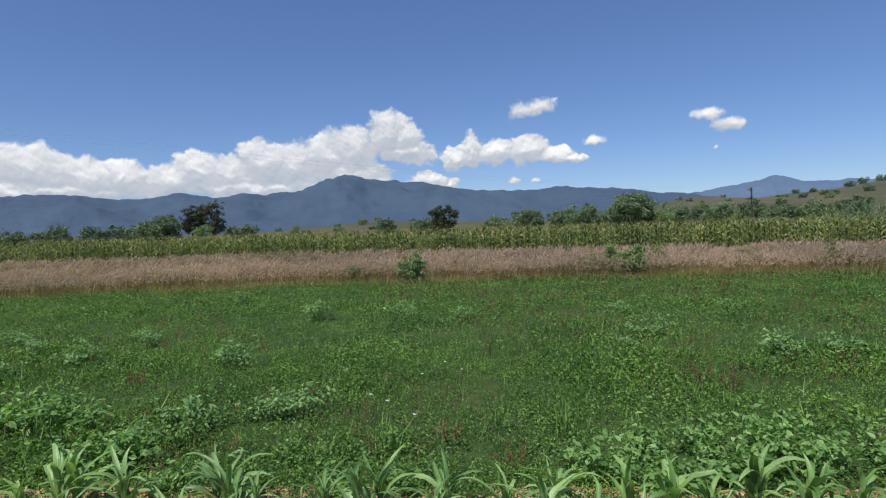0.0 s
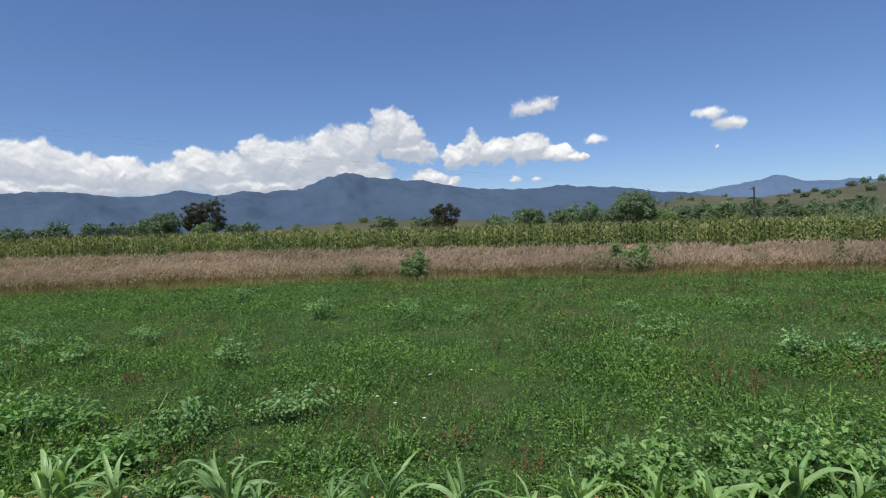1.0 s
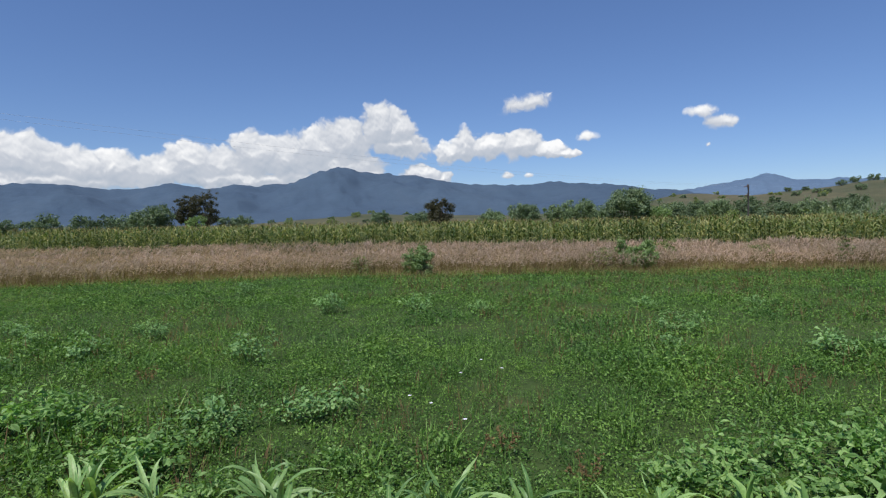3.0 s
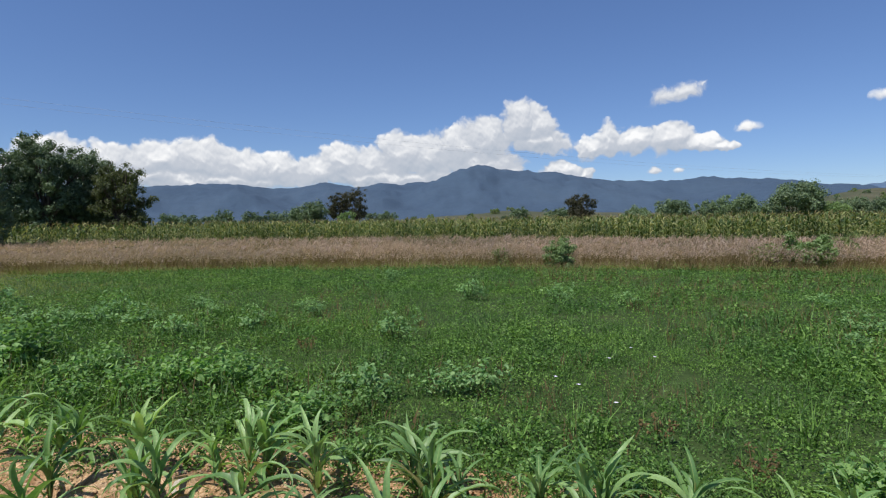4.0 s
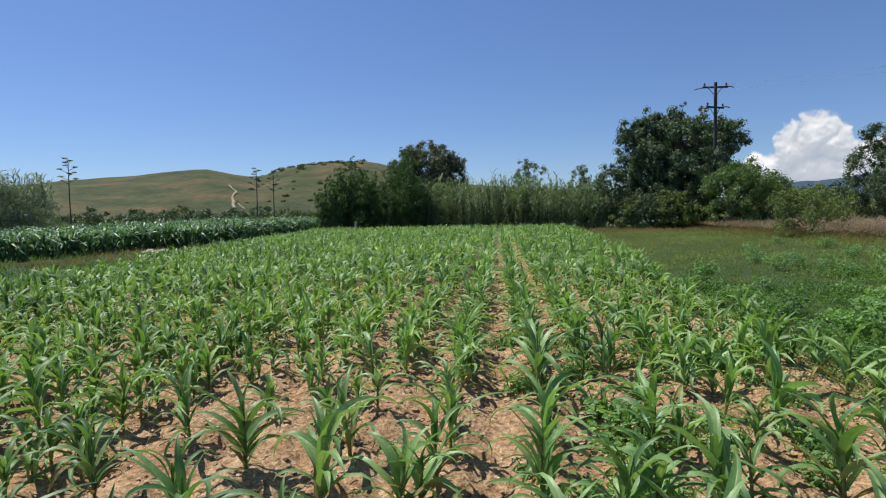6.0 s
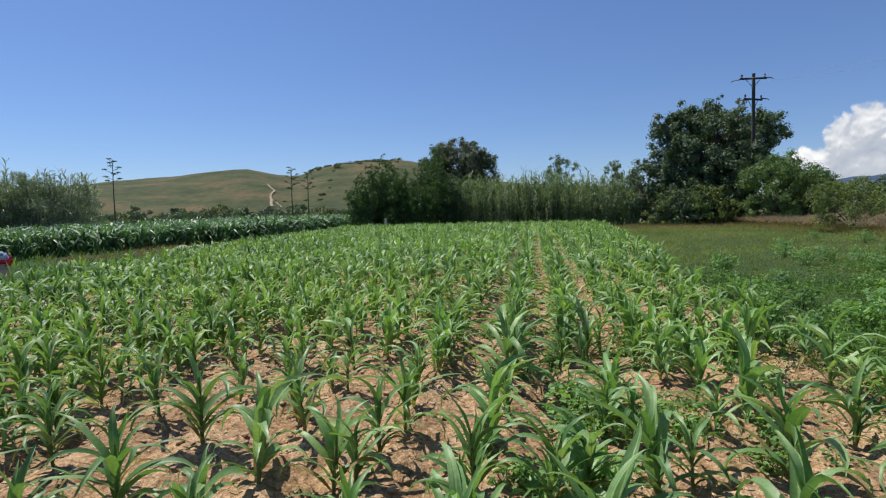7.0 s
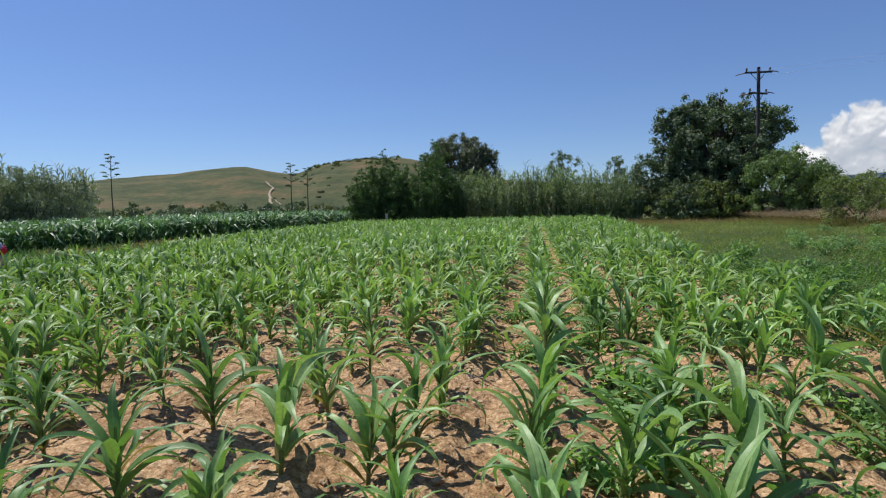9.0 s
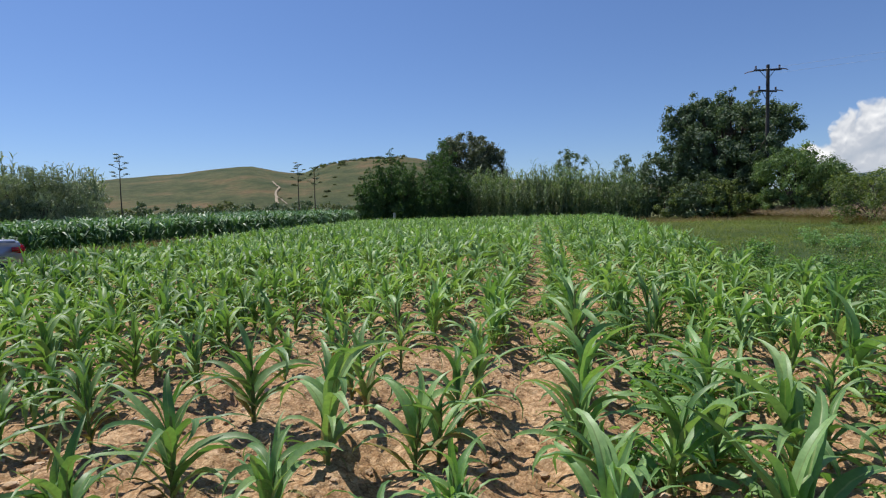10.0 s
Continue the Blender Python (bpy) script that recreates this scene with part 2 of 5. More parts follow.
M_CORN = leaf_material("ripening_corn_leaf", (0.05, 0.098, 0.028), (0.13, 0.19, 0.056), (0.42, 0.41, 0.2), 0.5, 0.3, 0.25)
M_TASSEL = leaf_material("corn_tassel", (0.19, 0.16, 0.075), (0.27, 0.23, 0.11), (0.36, 0.31, 0.16), 0.8, 0.25, 0.2)
M_WEED = leaf_material("meadow_leaf", (0.037, 0.09, 0.02), (0.103, 0.21, 0.048), (0.225, 0.39, 0.105), 0.5, 0.32, 0.6, 0.35, patch_lo=(0.62, 0.72, 0.68), patch_hi=(1.3, 1.2, 0.98))
M_WEED_DRY = leaf_material("dry_meadow_stem", (0.13, 0.12, 0.045), (0.17, 0.13, 0.06), (0.2, 0.1, 0.06), 0.8, 0.2, 0.3)
M_BROAD = leaf_material("broad_weed_leaf", (0.115, 0.235, 0.075), (0.2, 0.36, 0.12), (0.33, 0.51, 0.2), 0.5, 0.42, 0.8)
M_BROAD_PALE = leaf_material("pale_weed_leaf", (0.145, 0.285, 0.112), (0.21, 0.368, 0.152), (0.315, 0.48, 0.218), 0.55, 0.35, 0.8)
M_STEM = rough_material("weed_stem", [(0.3, (0.09, 0.12, 0.04)), (0.7, (0.15, 0.16, 0.07))], 8.0)
M_PINK = leaf_material("pink_grass_head", (0.39, 0.28, 0.26), (0.465, 0.345, 0.32), (0.535, 0.42, 0.385), 0.85, 0.4, 0.12)
M_PINK_STEM = leaf_material("pink_grass_stem", (0.14, 0.1, 0.05), (0.185, 0.132, 0.07), (0.2, 0.172, 0.072), 0.8, 0.35, 0.12)
M_STRAW = leaf_material("straw_grass_stem", (0.19, 0.14, 0.075), (0.275, 0.21, 0.12), (0.28, 0.25, 0.12), 0.8, 0.3, 0.2)
M_TREE = leaf_material("tree_leaf", (0.101, 0.152, 0.086), (0.154, 0.222, 0.122), (0.226, 0.307, 0.182), 0.5, 0.28, 0.12)
M_TREE_DARK = leaf_material("dark_tree_leaf", (0.082, 0.13, 0.074), (0.125, 0.186, 0.106), (0.195, 0.26, 0.158), 0.5, 0.22, 0.12)
M_TREE_BRIGHT = leaf_material("bright_tree_leaf", (0.142, 0.228, 0.09), (0.205, 0.305, 0.125), (0.28, 0.39, 0.175), 0.55, 0.32, 0.12)
M_TREE_BROWN = leaf_material("brown_green_thorn_leaf", (0.05, 0.054, 0.036), (0.075, 0.074, 0.048), (0.11, 0.1, 0.064), 0.6, 0.45, 0.12)
M_TREE_RUST = leaf_material("rusty_tree_leaf", (0.090, 0.114, 0.055), (0.129, 0.153, 0.075), (0.180, 0.197, 0.103), 0.6, 0.4, 0.12)
M_TREE_OLIVE = leaf_material("olive_grey_tree_leaf", (0.11, 0.135, 0.085), (0.16, 0.185, 0.118), (0.24, 0.26, 0.18), 0.5, 0.2, 0.2)
M_BAMBOO = leaf_material("bamboo_leaf", (0.042, 0.095, 0.04), (0.072, 0.145, 0.058), (0.13, 0.22, 0.09), 0.5, 0.4, 0.15)
M_REED = leaf_material("reed_leaf", (0.098, 0.16, 0.088), (0.175, 0.25, 0.145), (0.34, 0.41, 0.28), 0.45, 0.35, 0.2)
M_SHRUB = leaf_material("shrub_leaf", (0.124, 0.183, 0.066), (0.206, 0.269, 0.103), (0.337, 0.377, 0.181), 0.6, 0.4, 0.2)
M_GREY_BRUSH = leaf_material("grey_green_brush", (0.16, 0.205, 0.14), (0.26, 0.315, 0.225), (0.42, 0.475, 0.36), 0.6, 0.2, 0.2)
M_BARK = rough_material("bark", [(0.3, (0.07, 0.055, 0.042)), (0.7, (0.15, 0.12, 0.095))], 3.0)
M_SOIL = soil_material()
M_CLOD = rough_material("soil_clod", [(0.3, (0.28, 0.17, 0.095)), (0.5, (0.44, 0.29, 0.175)), (0.72, (0.66, 0.54, 0.4))], 5.0, 0.95, 60.0)
M_MEADOW = rough_material("meadow_ground", [(0.3, (0.03, 0.055, 0.014)), (0.55, (0.048, 0.078, 0.021)), (0.8, (0.1, 0.082, 0.038))], 0.35, 0.95, 7.0, 0.6, 0.05, "Position")
M_OLIVE = leaf_material("olive_short_grass", (0.146, 0.195, 0.048), (0.215, 0.27, 0.066), (0.315, 0.33, 0.105), 0.7, 0.3, 0.15)
M_STRAW_GROUND = rough_material("straw_ground", [(0.3, (0.13, 0.1, 0.05)), (0.7, (0.22, 0.165, 0.09))], 0.5, 0.95, 9.0, 0.6, 0.05, "Position")
M_VALLEY = rough_material("valley_ground", [(0.3, (0.07, 0.1, 0.03)), (0.7, (0.16, 0.15, 0.055))], 0.03, 0.95, 0.5, 0.3, 0.2, "Position")
M_HILL = rough_material("dry_hill_grass", [(0.34, (0.038, 0.056, 0.018)), (0.5, (0.076, 0.084, 0.032)), (0.66, (0.15, 0.104, 0.048))], 0.06, 0.95, 0.45, 0.7, 0.4, "Position", 0.4)
M_RISE = rough_material("dry_far_rise", [(0.3, (0.05, 0.066, 0.032)), (0.5, (0.084, 0.084, 0.046)), (0.74, (0.13, 0.108, 0.064))], 0.022, 0.95, 0.2, 0.5, 0.4, "Position")
M_DIRT = rough_material("pale_dirt", [(0.3, (0.27, 0.215, 0.145)), (0.7, (0.4, 0.33, 0.24))], 0.4, 0.95, 4.0, 0.3, 0.05, "Position")
M_STONE = rough_material("pale_stone", [(0.3, (0.38, 0.33, 0.26)), (0.7, (0.56, 0.5, 0.42))], 4.0, 0.9)
# Forest slopes with the blue of distance haze painted into the base colour.
M_MOUNTAIN = rough_material("haze_tinted_forest", [(0.3, (0.05, 0.08, 0.125)), (0.55, (0.058, 0.091, 0.137)), (0.8, (0.07, 0.104, 0.15))], 0.004, 1.0, 0.03, 0.45, 14.0, "Position", 0.1)
# The farther peak: same forest, colour made paler and bluer to stand for haze.
M_MOUNTAIN_FAR = rough_material("pale_haze_forest", [(0.3, (0.085, 0.135, 0.21)), (0.7, (0.1, 0.15, 0.225))], 0.004, 1.0, 0.03, 0.5, 10.0, "Position", 0.1)
M_POLE = rough_material("weathered_pole_wood", [(0.3, (0.045, 0.042, 0.042)), (0.7, (0.085, 0.078, 0.075))], 2.0)
M_WIRE = plain_material("aluminium_wire", (0.34, 0.36, 0.4), 0.6, 0.0)
M_PORCELAIN = plain_material("insulator_glaze", (0.16, 0.1, 0.08), 0.25)
M_POST = rough_material("grey_post", [(0.3, (0.3, 0.29, 0.27)), (0.7, (0.45, 0.43, 0.4))], 5.0)
M_CAR = plain_material("silver_car_paint", (0.4, 0.42, 0.47), 0.28, 0.6, 3.0, 0.03)
M_GLASS = plain_material("dark_car_glass", (0.02, 0.025, 0.03), 0.08)
M_TAIL = plain_material("red_lamp_lens", (0.42, 0.012, 0.02), 0.2)
M_RUBBER = plain_material("tyre_rubber", (0.025, 0.025, 0.025), 0.8)
M_RIM = plain_material("alloy_rim", (0.5, 0.5, 0.5), 0.35, 0.9)
M_PETAL = plain_material("white_petal", (0.75, 0.72, 0.8), 0.7)
M_RED_PLANT = leaf_material("red_dock_stalk", (0.13, 0.085, 0.045), (0.17, 0.11, 0.055), (0.21, 0.15, 0.07), 0.8, 0.2)


# ---- mesh helpers ----
def mesh_np(name, verts, faces, mats, index=None, smooth=False):
    """A mesh from arrays of vertices and of faces that all have the same number of corners."""
    me = bpy.data.meshes.new(name)
    k = faces.shape[1]
    me.vertices.add(len(verts))
    me.vertices.foreach_set("co", np.ascontiguousarray(verts, dtype=np.float32).ravel())
    me.loops.add(faces.size)
    me.loops.foreach_set("vertex_index", np.ascontiguousarray(faces, dtype=np.int32).ravel())
    me.polygons.add(len(faces))
    me.polygons.foreach_set("loop_start", np.arange(0, faces.size, k, dtype=np.int32))
    for m in mats:
        me.materials.append(m)
    if index is not None:
        me.polygons.foreach_set("material_index", np.ascontiguousarray(index, dtype=np.int32))
    me.polygons.foreach_set("use_smooth", np.full(len(faces), smooth))
    me.update(calc_edges=True)
    return me


def mesh_bm(name, bm, mats, smooth=False):
    me = bpy.data.meshes.new(name)
    for f in bm.faces:
        f.smooth = smooth
    bm.to_mesh(me)
    bm.free()
    for m in mats:
        me.materials.append(m)
    return me


def part(name, me, parent, label="", at=None):
    ob = new(name, me)
    ob.parent = parent
    if at is not None:
        ob.matrix_basis = at
    return tagged(ob, label)


def stack(pieces):
    """Joins (verts, faces, material index) pieces into one set of arrays."""
    vs, fs, ms, n = [], [], [], 0
    for v, f, m in pieces:
        vs.append(v), fs.append(f + n), ms.append(np.full(len(f), m) if np.isscalar(m) else m)
        n += len(v)
    return np.concatenate(vs), np.concatenate(fs), np.concatenate(ms)


def scatter(variants, spots, rng):
    """Copies of plant variants at rows of x, y, z, turn, size: arrays for one mesh."""
    out = []
    pick = rng.integers(0, len(variants), len(spots))
    for k, (v, f, m) in enumerate(variants):
        rows = spots[pick == k]
        if not len(rows):
            continue
        c, s = np.cos(rows[:, 3])[:, None], np.sin(rows[:, 3])[:, None]
        w = np.empty((len(rows), len(v), 3))
        w[..., 0] = (v[:, 0] * c - v[:, 1] * s) * rows[:, 4:5] + rows[:, 0:1]
        w[..., 1] = (v[:, 0] * s + v[:, 1] * c) * rows[:, 4:5] + rows[:, 1:2]
        w[..., 2] = v[:, 2] * rows[:, 4:5] + rows[:, 2:3]
        faces = f[None] + (np.arange(len(rows)) * len(v))[:, None, None]
        out.append((w.reshape(-1, 3), faces.reshape(-1, f.shape[1]), np.tile(np.full(len(f), m) if np.isscalar(m) else m, len(rows))))
    return stack(out)


def ribbon(base, turn, length, width, lift, bend, segs, across, rng, power=1.4, fold=0.22, rib=False):
    """An arching strap leaf. base: its foot; lift: first angle above level; bend: degrees by which it drops to the tip."""
    s = np.linspace(0, 1, segs + 1)
    ang = np.radians(lift - bend * s**power)
    step = length / segs
    mid = (ang[1:] + ang[:-1]) / 2
    out_ = np.r_[0, np.cumsum(np.cos(mid) * step)]
    up_ = np.r_[0, np.cumsum(np.sin(mid) * step)]
    drift = turn + rng.normal(0, 0.12) + rng.normal(0, 0.35) * s**2
    centre = np.stack([base[0] + out_ * np.cos(drift), base[1] + out_ * np.sin(drift), base[2] + up_], -1)
    w = width * np.minimum(1, 0.5 + 1.9 * s) * (1 - s**2.6) + 0.0015
    twist = rng.normal(0, 0.5) * s
    side = np.stack([-np.sin(drift) * np.cos(twist), np.cos(drift) * np.cos(twist), np.sin(twist)], -1)
    lift_ = np.stack([-np.sin(ang) * np.cos(drift), -np.sin(ang) * np.sin(drift), np.cos(ang)], -1)
    lanes = {1: (-1, 1), 2: (-1, 0, 1), 3: (-1, -0.1, 0.1, 1)}[across]
    wave = 1 + 0.3 * np.sin(s * 14 + rng.uniform(0, 6))
    cols = [centre + side * (w * 0.5 * k)[:, None] + lift_ * (abs(k) * fold * w * wave)[:, None] for k in lanes]
    n = len(lanes)
    v = np.stack(cols, 1).reshape(-1, 3)
    a = (np.arange(segs)[:, None] * n + np.arange(n - 1)[None]).ravel()
    f = np.stack([a, a + 1, a + 1 + n, a + n], -1)
    m = np.tile(np.array([0, 1, 0]), segs) if rib and across == 3 else np.zeros(len(f), int)
    return v, f, m


def tube(points, radii, sides=6):
    """A tapered tube through points: verts, quad faces, capped by a collapsed end."""
    points = np.asarray(points, float)
    radii = np.asarray(radii, float)
    way = np.gradient(points, axis=0)
    way /= np.linalg.norm(way, axis=1)[:, None] + 1e-9
    ref = np.array([0.31, 0.95, 0.05]) if abs(way[0][2]) > 0.5 else np.array([0.0, 0.0, 1.0])
    a = np.cross(way, ref)
    a /= np.linalg.norm(a, axis=1)[:, None] + 1e-9
    b = np.cross(way, a)
    th = np.arange(sides) * 2 * math.pi / sides
    v = points[:, None] + radii[:, None, None] * (a[:, None] * np.cos(th)[None, :, None] + b[:, None] * np.sin(th)[None, :, None])
    n = len(points)
    i, j = np.meshgrid(np.arange(n - 1), np.arange(sides), indexing="ij")
    f = np.stack([i * sides + j, i * sides + (j + 1) % sides, (i + 1) * sides + (j + 1) % sides, (i + 1) * sides + j], -1).reshape(-1, 4)
    return v.reshape(-1, 3), f, np.zeros(len(f), int)


def kites(centre, normal, up, length, width):
    """Leaves: four-cornered, pointed, slightly folded, one at each centre."""
    side = np.cross(normal, up)
    side /= np.linalg.norm(side, axis=1)[:, None] + 1e-9
    up = np.cross(side, normal)
    up /= np.linalg.norm(up, axis=1)[:, None] + 1e-9
    normal = normal / (np.linalg.norm(normal, axis=1)[:, None] + 1e-9)
    L, W = np.asarray(length)[:, None], np.asarray(width)[:, None]
    v = np.stack([centre - up * L * 0.5, centre + side * W * 0.5 - up * L * 0.05 + normal * W * 0.12, centre + up * L * 0.5 - normal * L * 0.08, centre - side * W * 0.5 - up * L * 0.05 + normal * W * 0.12], 1)
    n = len(centre)
    return v.reshape(-1, 3), np.arange(4 * n).reshape(n, 4), np.zeros(n, int)


def unit(rng, n):
    v = rng.normal(size=(n, 3))
    return v / np.linalg.norm(v, axis=1)[:, None]


def at_az(az, r, z=0.0):
    return (0.8 - math.sin(radians(az)) * r, 0.7 + math.cos(radians(az)) * r, z)


# ---- ground, hills, mountains ----
def smooth_step(x, a, b):
    u = np.clip((x - a) / (b - a), 0, 1)
    return u * u * (3 - 2 * u)


def fbm(x, y, scale, octaves=4):
    out = np.zeros(np.shape(x))
    fx, fy = np.asarray(x, float).ravel(), np.asarray(y, float).ravel()
    flat = out.ravel()
    for i in range(len(fx)):
        flat[i] = noise.fractal((fx[i] * scale, fy[i] * scale, 3.7), 1.0, 2.0, octaves)
    return flat.reshape(np.shape(x))


HILL_AZ = [-75, -45, -31, -27, -23, -19.5, -17, -14, -10, -3, 3, 8, 13, 18, 25, 60, 95, 104, 108, 110.4, 112.6, 114.2, 115.7, 118.8, 120.7, 125.5, 130, 138, 150, 175]
HILL_EL = [1.5, 3.0, 2.7, 2.3, 1.9, 2.1, 2.3, 1.6, 0.9, 0.75, 0.75, 0.95, 1.0, 0.7, 0.2, 0.2, 3.0, 5.2, 5.15, 4.9, 4.5, 3.95, 4.05, 4.5, 4.4, 3.8, 3.45, 2.9, 2.0, 0.5]


def ground_height(x, y):
    r = np.hypot(x, y)
    az = np.degrees(np.arctan2(-x, y))
    el = np.interp(az, HILL_AZ, HILL_EL, left=0.3, right=0.3)
    right = (az < 60).astype(float)
    crest = np.where(right > 0, 420.0, 300.0)
    foot = np.where(right > 0, 190.0, 120.0)
    h = np.tan(np.radians(el)) * crest * smooth_step(r, foot, crest)
    h *= 1 - smooth_step(r, crest + 40, crest + 600)
    return h


def build_ground():
    rings = np.r_[0.5, 2, 5, 9, 14, 20, 28, 38, 50, 65, 85, 105, np.linspace(125, 470, 36), np.geomspace(500, 4800, 16)]
    spokes = 300
    az = np.linspace(0, 2 * math.pi, spokes, endpoint=False)
    R, A = np.meshgrid(rings, az, indexing="ij")
    x, y = -np.sin(A) * R, np.cos(A) * R
    z = ground_height(x, y)
    z += fbm(x, y, 0.02) * 1.6 * smooth_step(R, 130, 260) * (1 - smooth_step(R, 420, 800))
    v = np.stack([x, y, z], -1).reshape(-1, 3)
    n = len(rings)
    i, j = np.meshgrid(np.arange(n - 1), np.arange(spokes), indexing="ij")
    f = np.stack([i * spokes + j, (i + 1) * spokes + j, (i + 1) * spokes + (j + 1) % spokes, i * spokes + (j + 1) % spokes], -1).reshape(-1, 4)
    f = f[:, ::-1]
    mid = v[f].mean(1)
    r = np.hypot(mid[:, 0], mid[:, 1])
    idx = np.where(r < 60, 0, np.where(mid[:, 2] > 1.5, np.where(np.degrees(np.arctan2(-mid[:, 0], mid[:, 1])) > 60, 2, 3), 1))
    me = mesh_np("ground", v, f, [M_MEADOW, M_VALLEY, M_HILL, M_RISE], idx, True)
    bm = bmesh.new()
    bm.from_mesh(me)
    bm.verts.ensure_lookup_table()
    bm.faces.new([bm.verts[k] for k in range(spokes)][::-1])
    bm.to_mesh(me)
    bm.free()
    tagged(new("ground", me), "flat green valley floor rising to dry grassy hills", "ground", kind="structure")


build_ground()


def build_range(name, crest_line, near, crest, far, mat, label, rough):
    """A mountain range: a crest through (azimuth, elevation) points, rounded, broken by spurs and gullies."""
    pts = np.array(crest_line)
    az = np.linspace(pts[0, 0], pts[-1, 0], 420)
    el = np.interp(az, pts[:, 0], pts[:, 1])
    kernel = np.hanning(9)
    el = np.convolve(np.pad(el, 4, mode="edge"), kernel / kernel.sum(), mode="valid")
    jag = np.array([0.12 * noise.noise((a * 0.8, el.sum(), 0)) + 0.08 * noise.noise((a * 2.3, 1.5, 0)) for a in az])
    rows = np.linspace(0, 1, 44)
    v = np.empty((len(rows), len(az), 3))
    for k, u in enumerate(rows):
        r = near + (far - near) * u
        rise = smooth_step(r, near, crest) ** 0.8 if r < crest else 1 - 0.5 * smooth_step(r, crest, far)
        x, y = -np.sin(np.radians(az)) * r, np.cos(np.radians(az)) * r
        spur, fine = fbm(x, y, 0.0035, 5), fbm(x, y, 0.012, 5)
        top = np.tan(np.radians(el + jag * rise**5)) * crest
        v[k, :, 0], v[k, :, 1] = x, y
        v[k, :, 2] = top * rise * (1 + rough * spur * 4 * (1 - rise) + rough * 0.12 * spur + rough * 0.22 * fine) - 4
    n = len(az)
    i, j = np.meshgrid(np.arange(len(rows) - 1), np.arange(n - 1), indexing="ij")
    f = np.stack([i * n + j, i * n + j + 1, (i + 1) * n + j + 1, (i + 1) * n + j], -1).reshape(-1, 4)
    tagged(new(name, mesh_np(name, v.reshape(-1, 3), f, [mat], None, True)), label, "mountain", kind="structure")


build_range("mountain_range", [(-26, 1.2), (-19, 2.0), (-15.7, 2.6), (-12.8, 2.9), (-10.5, 3.2), (-8, 3.4), (-6, 3.55), (-3.5, 3.3), (-0.6, 3.45), (3, 3.65), (5.5, 3.95), (8, 4.6), (10.5, 4.8), (12.3, 4.95), (14.6, 5.35), (16, 5.2), (18, 4.3), (20.2, 4.0), (22.5, 3.6), (24.8, 3.8), (27.5, 3.35), (30.4, 3.75), (33.7, 3.2), (37.1, 3.55), (40.5, 3.5), (43, 3.6), (48, 3.4), (56, 2.8), (70, 1.5)], 2000, 3300, 3900, M_MOUNTAIN, "forested mountain range with blue haze in its colour", 0.2)
build_range("far_peak", [(-50, 2.2), (-38, 2.6), (-31.4, 2.8), (-28.2, 2.9), (-26, 3.0), (-24, 3.55), (-22, 3.1), (-19.4, 2.75), (-16.5, 2.4), (-12, 1.2)], 3000, 4200, 4600, M_MOUNTAIN_FAR, "far peak with pale blue haze in its colour", 0.16)


# ---- the young maize field ----
ROW_GAP, ROW_Y, ROW_SLANT = 0.70, 1.38, 0.028
FIELD_END = -50.0


def left_edge(x):
    return np.interp(x, [-60, -48, -40, -33, -25, -14, -11, 0, 12], [-18.5, -16.2, -14.9, -14.0, -12.9, -10.8, -10.0, -7.2, -5.5])


def right_edge(x):
    return np.interp(x, [-60, -50, -29, -18, -12, -8, -4.5, -1, 12], [5.4, 5.4, 5.2, 4.75, 4.35, 4.1, 4.4, 4.8, 4.95])


def ridge(x, y):
    return 0.04 * (1 + np.cos((y - ROW_Y - ROW_SLANT * (x + 3.5)) * 2 * math.pi / ROW_GAP))


def build_soil():
    xs = np.r_[np.arange(FIELD_END - 1, -11, 0.45), np.arange(-11, -5, 0.09), np.arange(-5, 1.5, 0.04), np.arange(1.5, 5, 0.09), np.arange(5, 12, 0.4)]
    ys = np.r_[np.arange(-21, -4, 0.125), np.arange(-4, -1.2, 0.08), np.arange(-1.2, 4.9, 0.04), np.arange(4.9, 6.8, 0.125)]
    X, Y = np.meshgrid(xs, ys, indexing="ij")
    Z = np.zeros(X.shape)
    for i in range(len(xs)):
        for j in range(len(ys)):
            x, y = xs[i], ys[j]
            Z[i, j] = 0.032 * noise.fractal((x * 2.2, y * 2.2, 0), 1.0, 2.0, 2)
            if x > -11 and x < 5 and y > -4:
                Z[i, j] += 0.05 * max(0, noise.fractal((x * 8, y * 8, 5), 1.0, 2.0, 3)) + 0.02 * noise.noise((x * 19, y * 19, 2))
    Z += 0.02 + ridge(X, Y)
    inside = np.minimum(right_edge(X) + 0.5 - Y, Y - left_edge(X) + 0.6)
    Z -= 0.4 * (1 - smooth_step(inside, -0.5, 0.2))
    v = np.stack([X, Y, Z], -1).reshape(-1, 3)
    n = len(ys)
    i, j = np.meshgrid(np.arange(len(xs) - 1), np.arange(n - 1), indexing="ij")
    f = np.stack([i * n + j, (i + 1) * n + j, (i + 1) * n + j + 1, i * n + j + 1], -1).reshape(-1, 4)
    f = f[v[f][:, :, 2].max(1) > -0.1]
    tagged(new("field_soil", mesh_np("field_soil", v, f, [M_SOIL], None, True)), "reddish dry ridged soil of the maize field", "soil", kind="structure")


build_soil()


